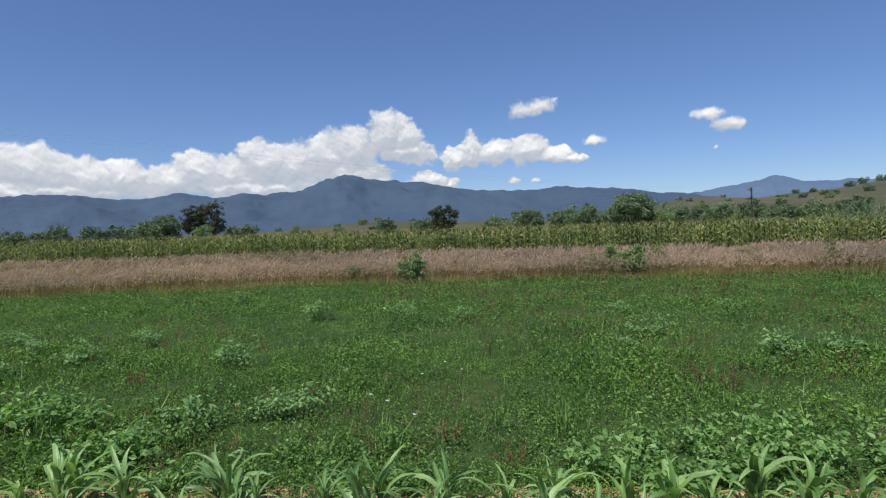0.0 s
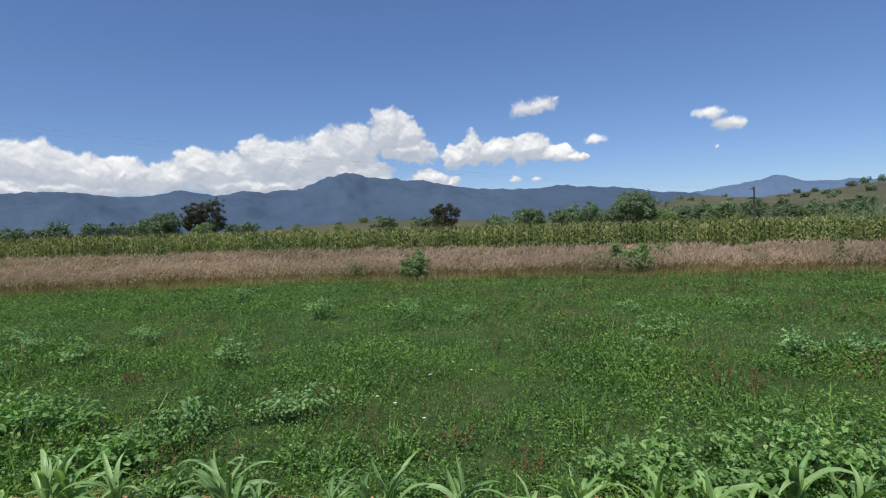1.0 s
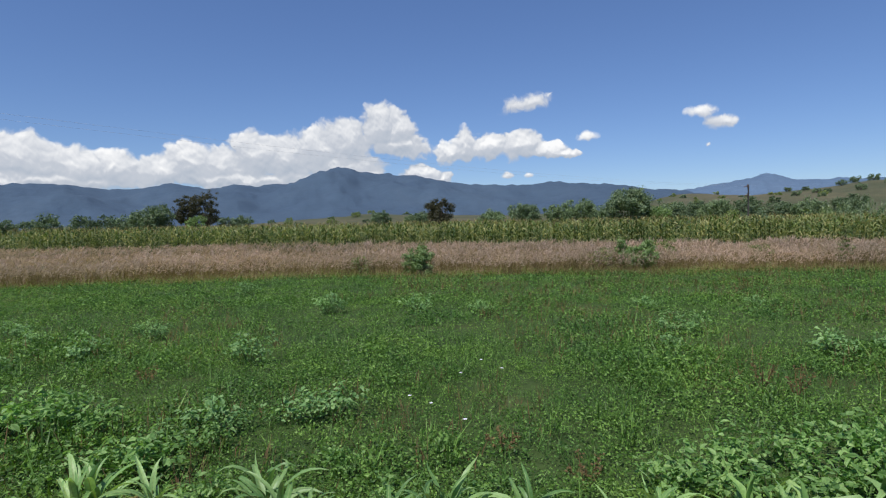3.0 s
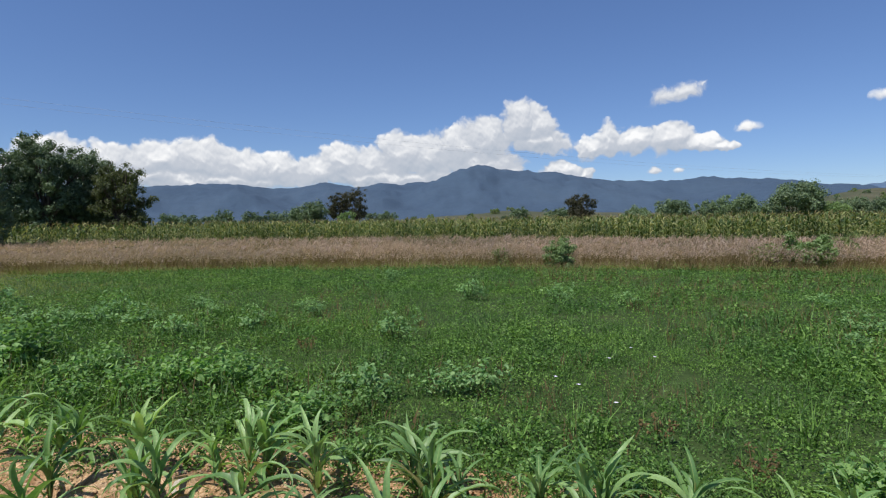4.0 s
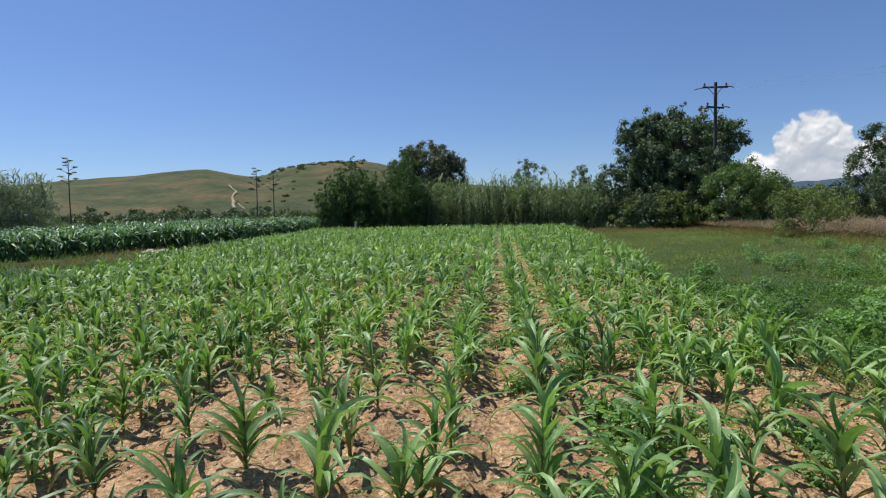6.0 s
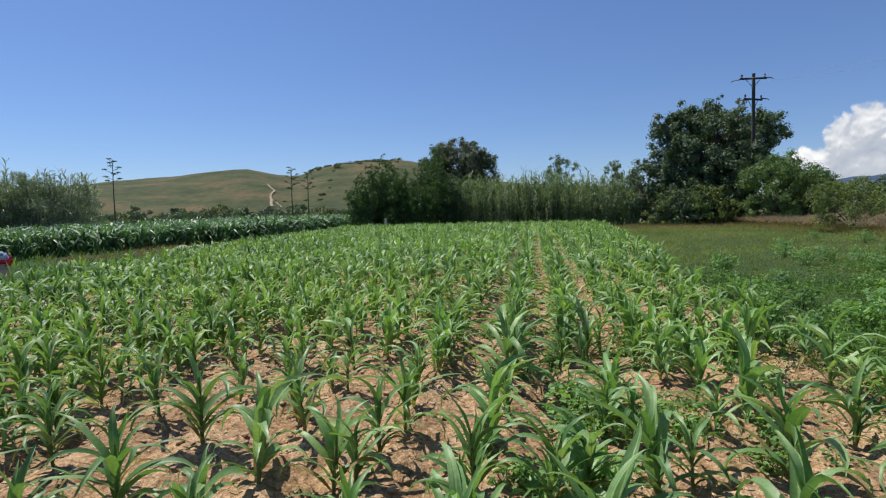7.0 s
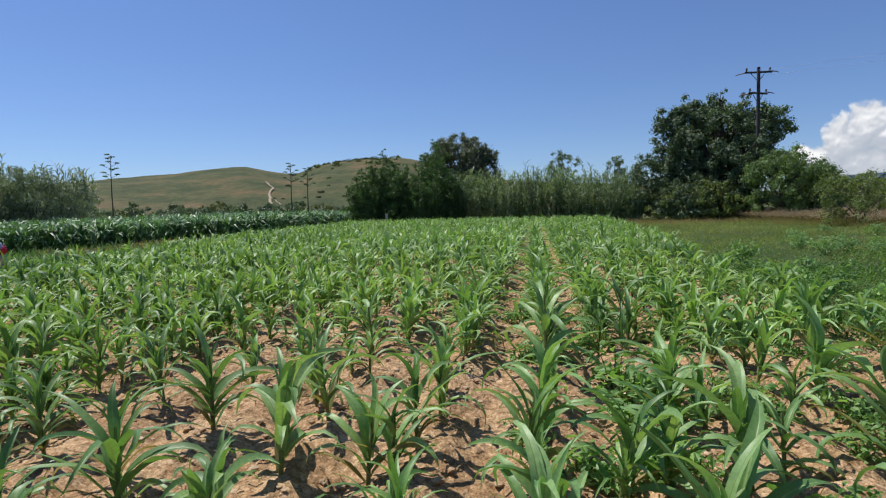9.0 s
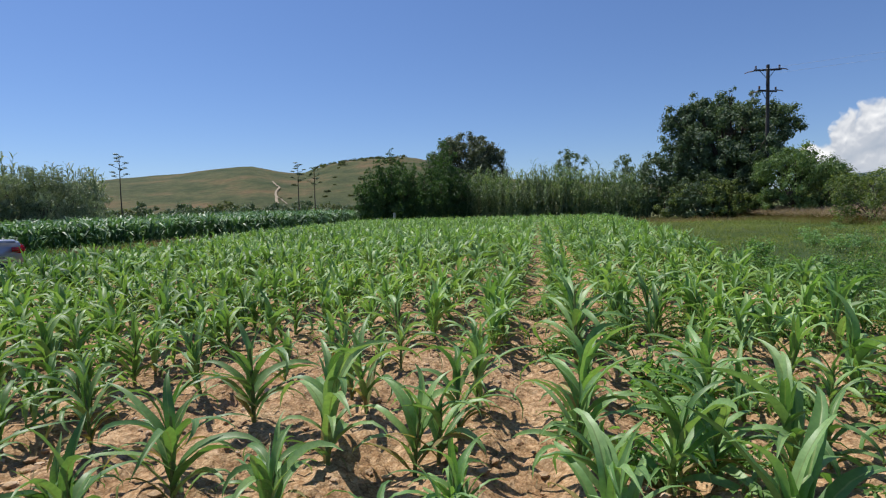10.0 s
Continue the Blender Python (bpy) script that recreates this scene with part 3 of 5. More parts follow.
def maize_pieces(rng, leaves, segs, across, height=1.0, rib=False, broad=1.0):
    """One young maize plant: a stalk and its arching leaves, as separate pieces. Some plants stand stiff, some droop."""
    h = 0.36 * height
    lean = rng.normal(0, 0.03, 2)
    stiff = rng.uniform(0.0, 1.0)
    stalk = tube([(0, 0, -0.03), (lean[0] * 0.3, lean[1] * 0.3, h * 0.5), (lean[0], lean[1], h), (lean[0] * 1.2, lean[1] * 1.2, h * 1.25)], [0.014, 0.012, 0.009, 0.004], 5 if across > 1 else 3)
    out, plane = [stalk], rng.uniform(0, 6.28)
    for k in range(leaves):
        u = k / (leaves - 1)
        turn = plane + math.pi * k + rng.normal(0, 0.6)
        z = h * (0.05 + 0.95 * u)
        length = (0.26 + 0.29 * math.sin(math.pi * min(1, 0.2 + 0.7 * u))) * height * rng.uniform(0.75, 1.2)
        lift = 60 + 20 * u + rng.normal(0, 10)
        bend = rng.uniform(90, 210) - 35 * stiff - 25 * u
        if k == leaves - 1 or k == leaves - 2 and stiff > 0.4:
            lift, bend = 82 + rng.normal(0, 6), rng.uniform(10, 100)
        wide = (0.034 + 0.024 * math.sin(math.pi * min(1, 0.12 + 0.8 * u))) * height * broad * rng.uniform(0.8, 1.15)
        out.append(ribbon((lean[0] * u, lean[1] * u, z), turn, length, wide, lift, bend, segs, across, rng, rng.uniform(1.1, 2.6), rng.uniform(0.15, 0.42), rib))
    return out


# Plants that stand nearest to the path, row by row: x, y, height of the top leaf.
NEAR_PLANTS = [
    [(-2.74, -1.79, 0.45), (-3.83, -2.1, 0.53), (-4.12, -3.08, 0.6), (-3.33, -1.34, 0.57), (-2.38, -1.41, 0.55), (-4.75, -1.5, 0.55)],
    [(-2.19, -0.77, 0.5), (-2.88, -0.67, 0.63), (-3.87, -0.95, 0.42), (-4.37, -0.74, 0.5), (-4.9, -0.8, 0.55)],
    [(-2.35, 0.04, 0.64), (-3.12, 0.0, 0.62), (-3.5, -0.24, 0.52), (-3.84, -0.4, 0.4), (-4.12, -0.04, 0.46), (-4.3, -0.26, 0.42), (-5.03, -0.3, 0.57)],
    [(-2.38, 0.5, 0.54), (-2.46, 0.61, 0.48), (-2.76, 0.67, 0.58), (-3.3, 0.7, 0.55), (-3.75, 0.66, 0.4), (-4.33, 0.55, 0.47), (-4.8, 0.66, 0.5), (-5.27, 0.6, 0.68), (-5.88, 0.64, 0.62)],
    [(-2.42, 1.33, 0.64), (-2.98, 1.37, 0.62), (-3.6, 1.45, 0.45), (-4.3, 1.38, 0.76), (-4.77, 1.42, 0.6), (-5.4, 1.36, 0.55), (-6.24, 1.35, 0.6), (-7.3, 1.38, 0.76)],
    [(-2.4, 1.73, 0.6), (-2.5, 1.95, 0.52), (-3.3, 2.11, 0.52), (-3.32, 2.34, 0.5), (-3.82, 2.22, 0.52), (-4.18, 2.2, 0.46), (-5.0, 2.1, 0.61), (-5.49, 2.1, 0.69)],
    [(-2.58, 2.36, 0.62), (-2.72, 2.56, 0.42), (-2.82, 3.12, 0.67), (-3.48, 2.88, 0.44), (-3.88, 3.22, 0.68), (-4.22, 2.92, 0.6), (-4.7, 2.73, 0.48), (-4.91, 3.05, 0.57), (-6.08, 3.12, 0.5), (-6.56, 3.16, 0.54)],
    [(-2.6, 3.72, 0.64), (-2.29, 3.6, 0.7), (-3.52, 3.77, 0.56), (-4.62, 4.08, 0.72), (-5.06, 3.61, 0.74), (-5.41, 4.2, 0.54), (-6.23, 3.98, 0.46), (-6.63, 3.71, 0.62)],
    [(-2.2, 4.4, 0.62), (-1.49, 4.28, 0.54), (-0.94, 4.72, 0.54), (-2.1, 4.55, 0.62), (-1.6, 4.4, 0.58), (-0.8, 4.55, 0.6), (0.1, 4.4, 0.55), (0.55, 4.6, 0.54), (1.05, 4.56, 0.55), (1.55, 4.3, 0.5), (1.98, 4.7, 0.52), (2.8, 4.6, 0.54), (3.5, 4.8, 0.58), (3.95, 4.7, 0.5)],
]


def field_spots(rng, gap, x0, x1, jitter=0.1):
    """Rows of x, y, z, turn and size for the plants of the whole field, the near ones apart."""
    taken = np.array([(x, y) for row in NEAR_PLANTS for x, y, _ in row])
    rows = []
    for k in range(-30, 8):
        x = x0 + rng.uniform(0, gap)
        while x < x1:
            y = ROW_Y + ROW_GAP * k + ROW_SLANT * (x + 3.5) + rng.normal(0, jitter)
            near_box = -5.0 < x < -1.9 and -1.6 < y < 4.0
            if left_edge(x) < y < right_edge(x) and not near_box and np.hypot(taken[:, 0] - x, taken[:, 1] - y).min() > 0.22:
                if rng.random() > (0.45 if y > 4.2 and x > -6 else 0.07):
                    rows.append((x, y, 0.0, rng.uniform(0, 6.28), rng.uniform(0.62, 1.0)))
                if rng.random() < 0.3:
                    rows.append((x + rng.normal(0, 0.06), y + rng.normal(0, 0.05), 0.0, rng.uniform(0, 6.28), rng.uniform(0.42, 0.72)))
            x += gap * rng.uniform(0.6, 1.4)
    a = np.array(rows)
    a[:, 2] = 0.01 + ridge(a[:, 0], a[:, 1])
    return a


def build_maize():
    rng = np.random.default_rng(11)
    spots = field_spots(rng, 0.28, FIELD_END, 9.0, 0.075)
    reach = np.hypot(spots[:, 0] - 0.6, spots[:, 1] - 1.2)
    known = [p for row in NEAR_PLANTS for p in row]
    single = np.zeros(len(spots), bool)
    single[np.argsort(reach)[:290 - len(known)]] = True
    kinds, tops = [], []
    for k in range(12):
        pieces = maize_pieces(rng, 13 if k % 3 else 11, 9, 3, 1.0, True, (0.88, 1.05, 1.25)[k % 3])
        if k % 2:  # a second shoot from the same hill
            step = np.array([rng.normal(0, 0.05), rng.normal(0, 0.05), 0])
            pieces += [(v + step, f, m) for v, f, m in maize_pieces(rng, 6, 7, 3, 0.72, True)[1:]]
        root = new("maize_plant")
        part("stalk", mesh_np("stalk", *pieces[0][:2], [M_STALK], None, True), root, "pale green stalk")
        for j, (v, f, m) in enumerate(pieces[1:]):
            dry = j == 0 or j == 1 and k % 2 == 0
            part("leaf", mesh_np("leaf", v, f, [M_MAIZE_DRY if dry else M_MAIZE_ONE, M_RIB], m, True), root, "yellowed drooping lower leaf" if dry else "")
        kinds.append(tagged(root, "young green maize plant with arching strap leaves in red soil", "maize plant", group="young maize rows"))
        tops.append(float(np.sort([v[:, 2].max() for v, f, m in pieces])[-2]))
    places = [(x, y, 0.01 + ridge(x, y), h) for x, y, h in known] + [(x, y, z, 0.62 * size) for x, y, z, _, size in spots[single]]
    for n, (px, py, pz, high) in enumerate(places):
        kind = n if n < 12 else int(rng.integers(0, 12))
        size = high / tops[kind]
        ob = kinds[kind] if n < 12 else copy_thing(kinds[kind], Matrix.Identity(4))
        ob.matrix_basis = Matrix.Translation((px, py, pz)) @ Matrix.Rotation(rng.uniform(0, 6.28), 4, "Z") @ Matrix.Diagonal((size * rng.uniform(0.98, 1.15), size * rng.uniform(0.98, 1.15), size, 1))
    rest = spots[~single]
    reach = reach[~single]
    mid = [stack([(v, f, m if i else m + 1) for i, (v, f, m) in enumerate(maize_pieces(rng, 13, 4, 2, 1.03, False, 1.2))]) for _ in range(12)]
    far = [stack([(v, f, m if i else m + 1) for i, (v, f, m) in enumerate(maize_pieces(rng, 11, 3, 1, 1.18, False, 1.4))]) for _ in range(10)]
    v, f, m = stack([scatter(mid, rest[reach < 11], rng), scatter(far, rest[reach >= 11], rng)])
    tagged(new("maize_rows", mesh_np("maize_rows", v, f, [M_MAIZE, M_STALK], m, True)), "rows of young green maize running to the reeds", "maize", kind="stuff")


build_maize()


def build_clods():
    rng = np.random.default_rng(21)
    ball = bmesh.new()
    bmesh.ops.create_icosphere(ball, subdivisions=1, radius=1.0)
    sv = np.array([p.co for p in ball.verts])
    sf = np.array([[p.index for p in f.verts] for f in ball.faces])
    ball.free()
    kinds = [(sv * rng.uniform(0.6, 1.3, (len(sv), 1)) * [1.2, 1, 0.6], sf, 0) for _ in range(6)]
    n = 4500
    x, y = 1.0 - 7.5 * rng.random(n) ** 1.25, rng.uniform(-2.6, 4.9, n)
    size = 0.004 + 0.034 * rng.random(n) ** 3.5
    spots = np.stack([x, y, 0.025 + ridge(x, y) + size * 0.2, rng.uniform(0, 6.28, n), size], -1)
    v, f, m = scatter(kinds, spots, rng)
    tagged(new("soil_clods", mesh_np("soil_clods", v, f, [M_CLOD])), "small dry clods and pebbles on red soil", "clods", kind="stuff")
    n = 2600
    x, y = rng.uniform(-9, 4, n), rng.uniform(-4, 4.9, n)
    ang = rng.uniform(0, 6.28, n)
    normal = np.stack([rng.normal(0, 0.3, n), rng.normal(0, 0.3, n), np.ones(n)], -1)
    up = np.stack([np.cos(ang), np.sin(ang), rng.normal(0, 0.2, n)], -1)
    v, f, m = kites(np.stack([x, y, 0.05 + ridge(x, y)], -1), normal, up, rng.uniform(0.03, 0.16, n), rng.uniform(0.004, 0.012, n))
    tagged(new("dry_litter", mesh_np("dry_litter", v, f, [M_STRAW])), "dry straw litter between the maize rows", "litter", kind="stuff")


build_clods()


def field_stone(x, y, z, size, seed, label, mat=None, group=""):
    rng = np.random.default_rng(seed)
    bm = bmesh.new()
    bmesh.ops.create_icosphere(bm, subdivisions=3, radius=1.0)
    shift = rng.uniform(0, 50)
    for p in bm.verts:
        q = p.co * (1 + 0.45 * noise.fractal(tuple(p.co * 0.9 + Vector((shift, 0, 0))), 1.0, 2.0, 3))
        p.co = Vector((q.x * 1.25, q.y, q.z * 0.62)) * size
    ob = new("field_stone", mesh_bm("field_stone", bm, [mat or M_STONE], True))
    ob.matrix_basis = pose(x, y, z, 0, 0, rng.uniform(0, 360))
    return tagged(ob, label, "stone", group)


field_stone(-2.65, 4.2, 0.07, 0.095, 3, "pale brown stone on red soil by maize")


# ---- the meadow of low weeds ----
def pink_near(x):
    return np.interp(x, [-70, -50, -36, -28, -22, -14, -6, 8, 60], [15.0, 15.8, 16.8, 17.9, 20.2, 23.4, 25.4, 25.8, 25.6])


def pink_far(x):
    return np.interp(x, [-70, -52, -40, -25, 0, 15, 60], [20, 31, 45, 48.5, 44, 41, 37])


def tuft(rng, leaves, spread, height, length, width):
    """A low leafy tuft."""
    th = rng.uniform(0, 6.28, leaves)
    r = spread * np.sqrt(rng.random(leaves))
    z = height * (0.25 + 0.75 * rng.random(leaves)) * (1 - 0.5 * (r / spread) ** 2)
    c = np.stack([r * np.cos(th), r * np.sin(th), z], -1)
    n = unit(rng, leaves) * 0.85 + np.array([0, 0, 0.75]) + np.stack([np.cos(th), np.sin(th), 0 * th], -1) * 0.3
    up = np.stack([np.cos(th), np.sin(th), rng.normal(0.4, 0.55, leaves)], -1)
    return kites(c, n, up, length * rng.uniform(0.6, 1.3, leaves), width * rng.uniform(0.6, 1.3, leaves))


def grass_tuft(rng, blades, spread, height, width, lean=0.35, segs=2):
    pieces = []
    for _ in range(blades):
        a, r = rng.uniform(0, 6.28), spread * math.sqrt(rng.random())
        pieces.append(ribbon((r * math.cos(a), r * math.sin(a), -0.01), a + rng.normal(0, 0.6), height * rng.uniform(0.6, 1.2), width, 80 - 40 * lean * rng.random(), 70 * lean * rng.uniform(0.5, 1.6), segs, 1, rng))
    return stack(pieces)


def meadow_spots(rng, n, x0, x1, y0, y1, lo, hi, patch=0.35):
    x, y = rng.uniform(x0, x1, n), rng.uniform(y0, y1, n)
    ok = (y > right_edge(x) - 0.1 + rng.normal(0, 0.15, n)) & (y < pink_near(x) + rng.normal(0.2, 0.8, n))
    x, y = x[ok], y[ok]
    size = rng.uniform(lo, hi, len(x)) * (1 + patch * np.array([noise.noise((a * 0.45, b * 0.45, 1.0)) + 0.5 * noise.noise((a * 1.7, b * 1.7, 4.0)) for a, b in zip(x, y)]))
    return np.stack([x, y, np.zeros(len(x)), rng.uniform(0, 6.28, len(x)), np.maximum(size, 0.25)], -1)


def build_meadow():
    rng = np.random.default_rng(31)
    near = [tuft(rng, 20, 0.14, 0.2, 0.034, 0.02) for _ in range(12)]
    mid = [tuft(rng, 15, 0.19, 0.21, 0.046, 0.027) for _ in range(10)]
    far = [tuft(rng, 11, 0.28, 0.2, 0.066, 0.039) for _ in range(8)]
    blades = [grass_tuft(rng, 6, 0.08, 0.26, 0.009) for _ in range(8)]
    blades_far = [grass_tuft(rng, 6, 0.16, 0.26, 0.02, 0.35, 1) for _ in range(6)]

    def thinned(spots):
        return spots[rng.random(len(spots)) < smooth_step(spots[:, 0] + 0.25 * spots[:, 1], -25, -5)]

    n = 900
    low_edge = np.stack([rng.uniform(-7, 6, n), 5.05 - 1.3 * rng.random(n) ** 1.6, np.full(n, 0.06), rng.uniform(0, 6.28, n), rng.uniform(0.4, 1.0, n)], -1)
    n = 800
    row_end = np.stack([rng.uniform(-1.8, 5.5, n), rng.uniform(4.75, 5.6, n), np.full(n, 0.06), rng.uniform(0, 6.28, n), rng.uniform(0.5, 1.1, n)], -1)
    v, f, m = stack([
        scatter(near, row_end, rng),
        scatter(near, meadow_spots(rng, 13000, -12, 9, 4.0, 11, 0.5, 1.3, 0.75), rng),
        scatter(near, low_edge, rng),
        scatter(mid, meadow_spots(rng, 12500, -16, 17, 9, 18, 0.55, 1.2, 0.55), rng),
        scatter(far, meadow_spots(rng, 13500, -22, 27, 16.5, 27, 0.6, 1.2), rng),
        scatter(mid, thinned(meadow_spots(rng, 4500, -34, -11, 4.2, 22, 0.6, 1.2)), rng),
        scatter(blades, meadow_spots(rng, 1500, -12, 9, 4.2, 13, 0.6, 1.4, 0.7), rng),
        scatter(blades_far, meadow_spots(rng, 2600, -20, 24, 9, 27, 0.6, 1.3), rng),
    ])
    tagged(new("meadow_plants", mesh_np("meadow_plants", v, f, [M_WEED])), "dense low green weeds and grass covering the fallow field", "weeds", kind="stuff")
    # Lighter, shorter grass towards the trees.
    low = [grass_tuft(rng, 8, 0.3, 0.22, 0.03, 0.6, 1) for _ in range(6)]
    spots = meadow_spots(rng, 15500, -62, -7, 4.2, 26, 0.5, 1.1)
    keep = rng.random(len(spots)) < smooth_step(-spots[:, 0] - 0.3 * spots[:, 1], 2, 18) * 0.97
    v, f, m = scatter(low, spots[keep], rng)
    tagged(new("short_grass", mesh_np("short_grass", v, f, [M_OLIVE])), "short olive-green grass towards the trees", "grass", kind="stuff")
    dry = [grass_tuft(rng, 6, 0.1, 0.3, 0.009, 0.25) for _ in range(6)]
    spots = meadow_spots(rng, 7500, -25, 18, 4.6, 26, 0.5, 1.2)
    patchy = np.array([noise.noise((a * 0.22, b * 0.22, 9.0)) for a, b in spots[:, :2]])
    v, f, m = scatter(dry, spots[patchy + 0.03 * spots[:, 0] > 0.0], rng)
    tagged(new("dry_stems", mesh_np("dry_stems", v, f, [M_WEED_DRY])), "dry brownish stems among the green weeds", "dry grass", kind="stuff")


build_meadow()


def broad_leaves(centre, normal, up, length, width):
    """Rounded leaves folded along the midrib: two quads each."""
    side = np.cross(normal, up)
    side /= np.linalg.norm(side, axis=1)[:, None] + 1e-9
    up = np.cross(side, normal)
    up /= np.linalg.norm(up, axis=1)[:, None] + 1e-9
    nrm = normal / (np.linalg.norm(normal, axis=1)[:, None] + 1e-9)
    L, W = length[:, None], width[:, None]
    base, tip = centre - up * L * 0.5, centre + up * L * 0.5 - nrm * L * 0.12
    lo, hi = centre - up * L * 0.22 + nrm * W * 0.14, centre + up * L * 0.16 + nrm * W * 0.1
    v = np.stack([base, lo + side * W * 0.5, hi + side * W * 0.32, tip, hi - side * W * 0.32, lo - side * W * 0.5], 1)
    n = len(centre)
    k = (np.arange(n) * 6)[:, None]
    f = np.concatenate([k + [0, 1, 2, 3], k + [0, 3, 4, 5]])
    return v.reshape(-1, 3), f, np.zeros(len(f), int)


def weed_clump(seed, mat, leaves=150, radius=0.42, height=0.42, size=0.085, hang=0.0):
    """A bushy broad-leaved weed: branching stems under many leaves."""
    rng = np.random.default_rng(seed)
    root = new("weed_clump")
    tips = []
    for k in range(9):
        a, r = k * 2.4 + rng.normal(0, 0.3), radius * math.sqrt((k + 0.5) / 9) * 0.85
        top = np.array([r * math.cos(a), r * math.sin(a), height * (0.6 + 0.5 * rng.random()) * (1 - 0.35 * r / radius)])
        v, f, m = tube([(top[0] * 0.15, top[1] * 0.15, -0.02), top * [0.6, 0.6, 0.55], top], [0.007, 0.005, 0.002], 4)
        part("stem", mesh_np("stem", v, f, [M_STEM]), root)
        tips.append(top)
    tips = np.array(tips)
    pick = rng.integers(0, len(tips), leaves)
    s = 0.25 + 0.78 * rng.random(leaves) ** 0.6
    c = tips[pick] * s[:, None] + rng.normal(0, 0.06, (leaves, 3)) * [1, 1, 0.6]
    c[:, 2] = np.maximum(c[:, 2], 0.04)
    out_ = c * [1, 1, 0.3]
    n = unit(rng, leaves) * 0.7 + np.array([0, 0, 0.8]) + 0.5 * out_ / (np.linalg.norm(out_, axis=1)[:, None] + 0.05)
    th = rng.uniform(0, 6.28, leaves)
    up = np.stack([np.cos(th), np.sin(th), rng.normal(-0.15, 0.35, leaves) - hang], -1)
    up[:, :2] += 2.0 * hang * out_[:, :2] / (np.linalg.norm(out_, axis=1)[:, None] + 0.05)
    v, f, m = broad_leaves(c, n, up, size * rng.uniform(0.4, 1.6, leaves), size * 0.66 * rng.uniform(0.5, 1.4, leaves))
    part("foliage", mesh_np("foliage", v, f, [mat]), root)
    return root


# Weed clumps: x, y, size.
PALE = [(-7.45, 19.2, 1.0), (-6.94, 12.6, 0.6), (-6.2, 12.05, 0.85), (-6.45, 10.2, 1.0), (-3.3, 9.95, 1.1), (-3.45, 15.3, 1.1), (-1.13, 15.2, 1.1), (0.5, 15.1, 0.9), (4.7, 15.8, 0.8), (4.25, 12.4, 0.8), (4.75, 12.6, 0.8), (3.74, 10.7, 0.75), (6.3, 10.35, 1.0), (7.1, 10.3, 0.9), (7.5, 16, 0.8), (-9.4, 12.0, 0.9), (-1.5, 7.15, 0.9), (-1.1, 7.35, 0.9), (-2.3, 6.75, 0.9), (-2.6, 6.3, 0.7)]
PALE_WEST = [(-14.3, 10.45, 1.5), (-13.2, 10.2, 1.0), (-9.8, 9.6, 1.1), (-10.4, 10.6, 1.1), (-9.1, 10.0, 1.1), (-10.8, 9.5, 0.9), (-7.3, 9.05, 0.95), (-8.2, 11.1, 0.9), (-17.5, 9.5, 1.0), (-18.7, 8.8, 0.9), (-16.3, 8.5, 0.9), (-11.8, 6.3, 0.8), (-14.6, 9.4, 0.9), (-11.5, 9.2, 1.0), (-22, 10, 1.0), (-25, 14, 1.0), (-20, 12.4, 0.9), (-28, 13.4, 0.9), (-16.7, 9.9, 0.9)]
LEAFY = [(-4.2, 6.5, 1.25), (-3.7, 6.6, 1.0), (-4.75, 6.45, 1.2), (-4.35, 7.1, 1.0), (-4.85, 5.95, 1.0), (-2.1, 6.3, 0.65), (-2.35, 5.6, 1.1), (-2.7, 5.45, 1.0), (-0.6, 5.75, 0.65), (0.34, 6.4, 0.5), (2.93, 5.9, 1.05), (3.56, 6.1, 1.05), (4.24, 6.15, 1.15), (2.3, 5.5, 0.95), (3.5, 5.4, 1.1), (4.06, 5.55, 1.15), (4.55, 5.7, 1.1), (2.6, 5.35, 0.9), (3.0, 5.25, 1.05), (-1.5, 4.95, 0.8), (0.05, 5.0, 0.85), (0.65, 5.1, 0.75), (1.2, 5.1, 0.5), (5.2, 5.8, 1.1), (5.0, 5.2, 1.0)]
LEAFY_WEST = [(-7.9, 6.4, 1.75), (-7.4, 5.7, 1.1), (-8.15, 7.0, 1.6), (-6.2, 6.0, 1.1), (-6.2, 6.6, 1.0), (-9.7, 5.1, 1.2), (-8.2, 4.75, 1.1), (-8.8, 4.9, 1.1), (-9.6, 4.6, 1.0), (-7.0, 5.0, 0.95), (-6.0, 4.8, 0.8), (-8.0, 5.8, 1.0), (-5.5, 5.6, 0.95), (-5.2, 6.1, 1.0), (-5.3, 6.7, 1.0), (-6.8, 7.1, 1.0), (-9.2, 6.9, 1.2), (-13.7, 5.7, 1.2), (-10.5, 5.4, 1.0), (-11.3, 7.6, 1.1), (-9.1, 5.6, 1.0), (-11.6, 5.2, 0.9), (-12.8, 5.0, 0.9), (-3.3, 5.4, 0.6)]


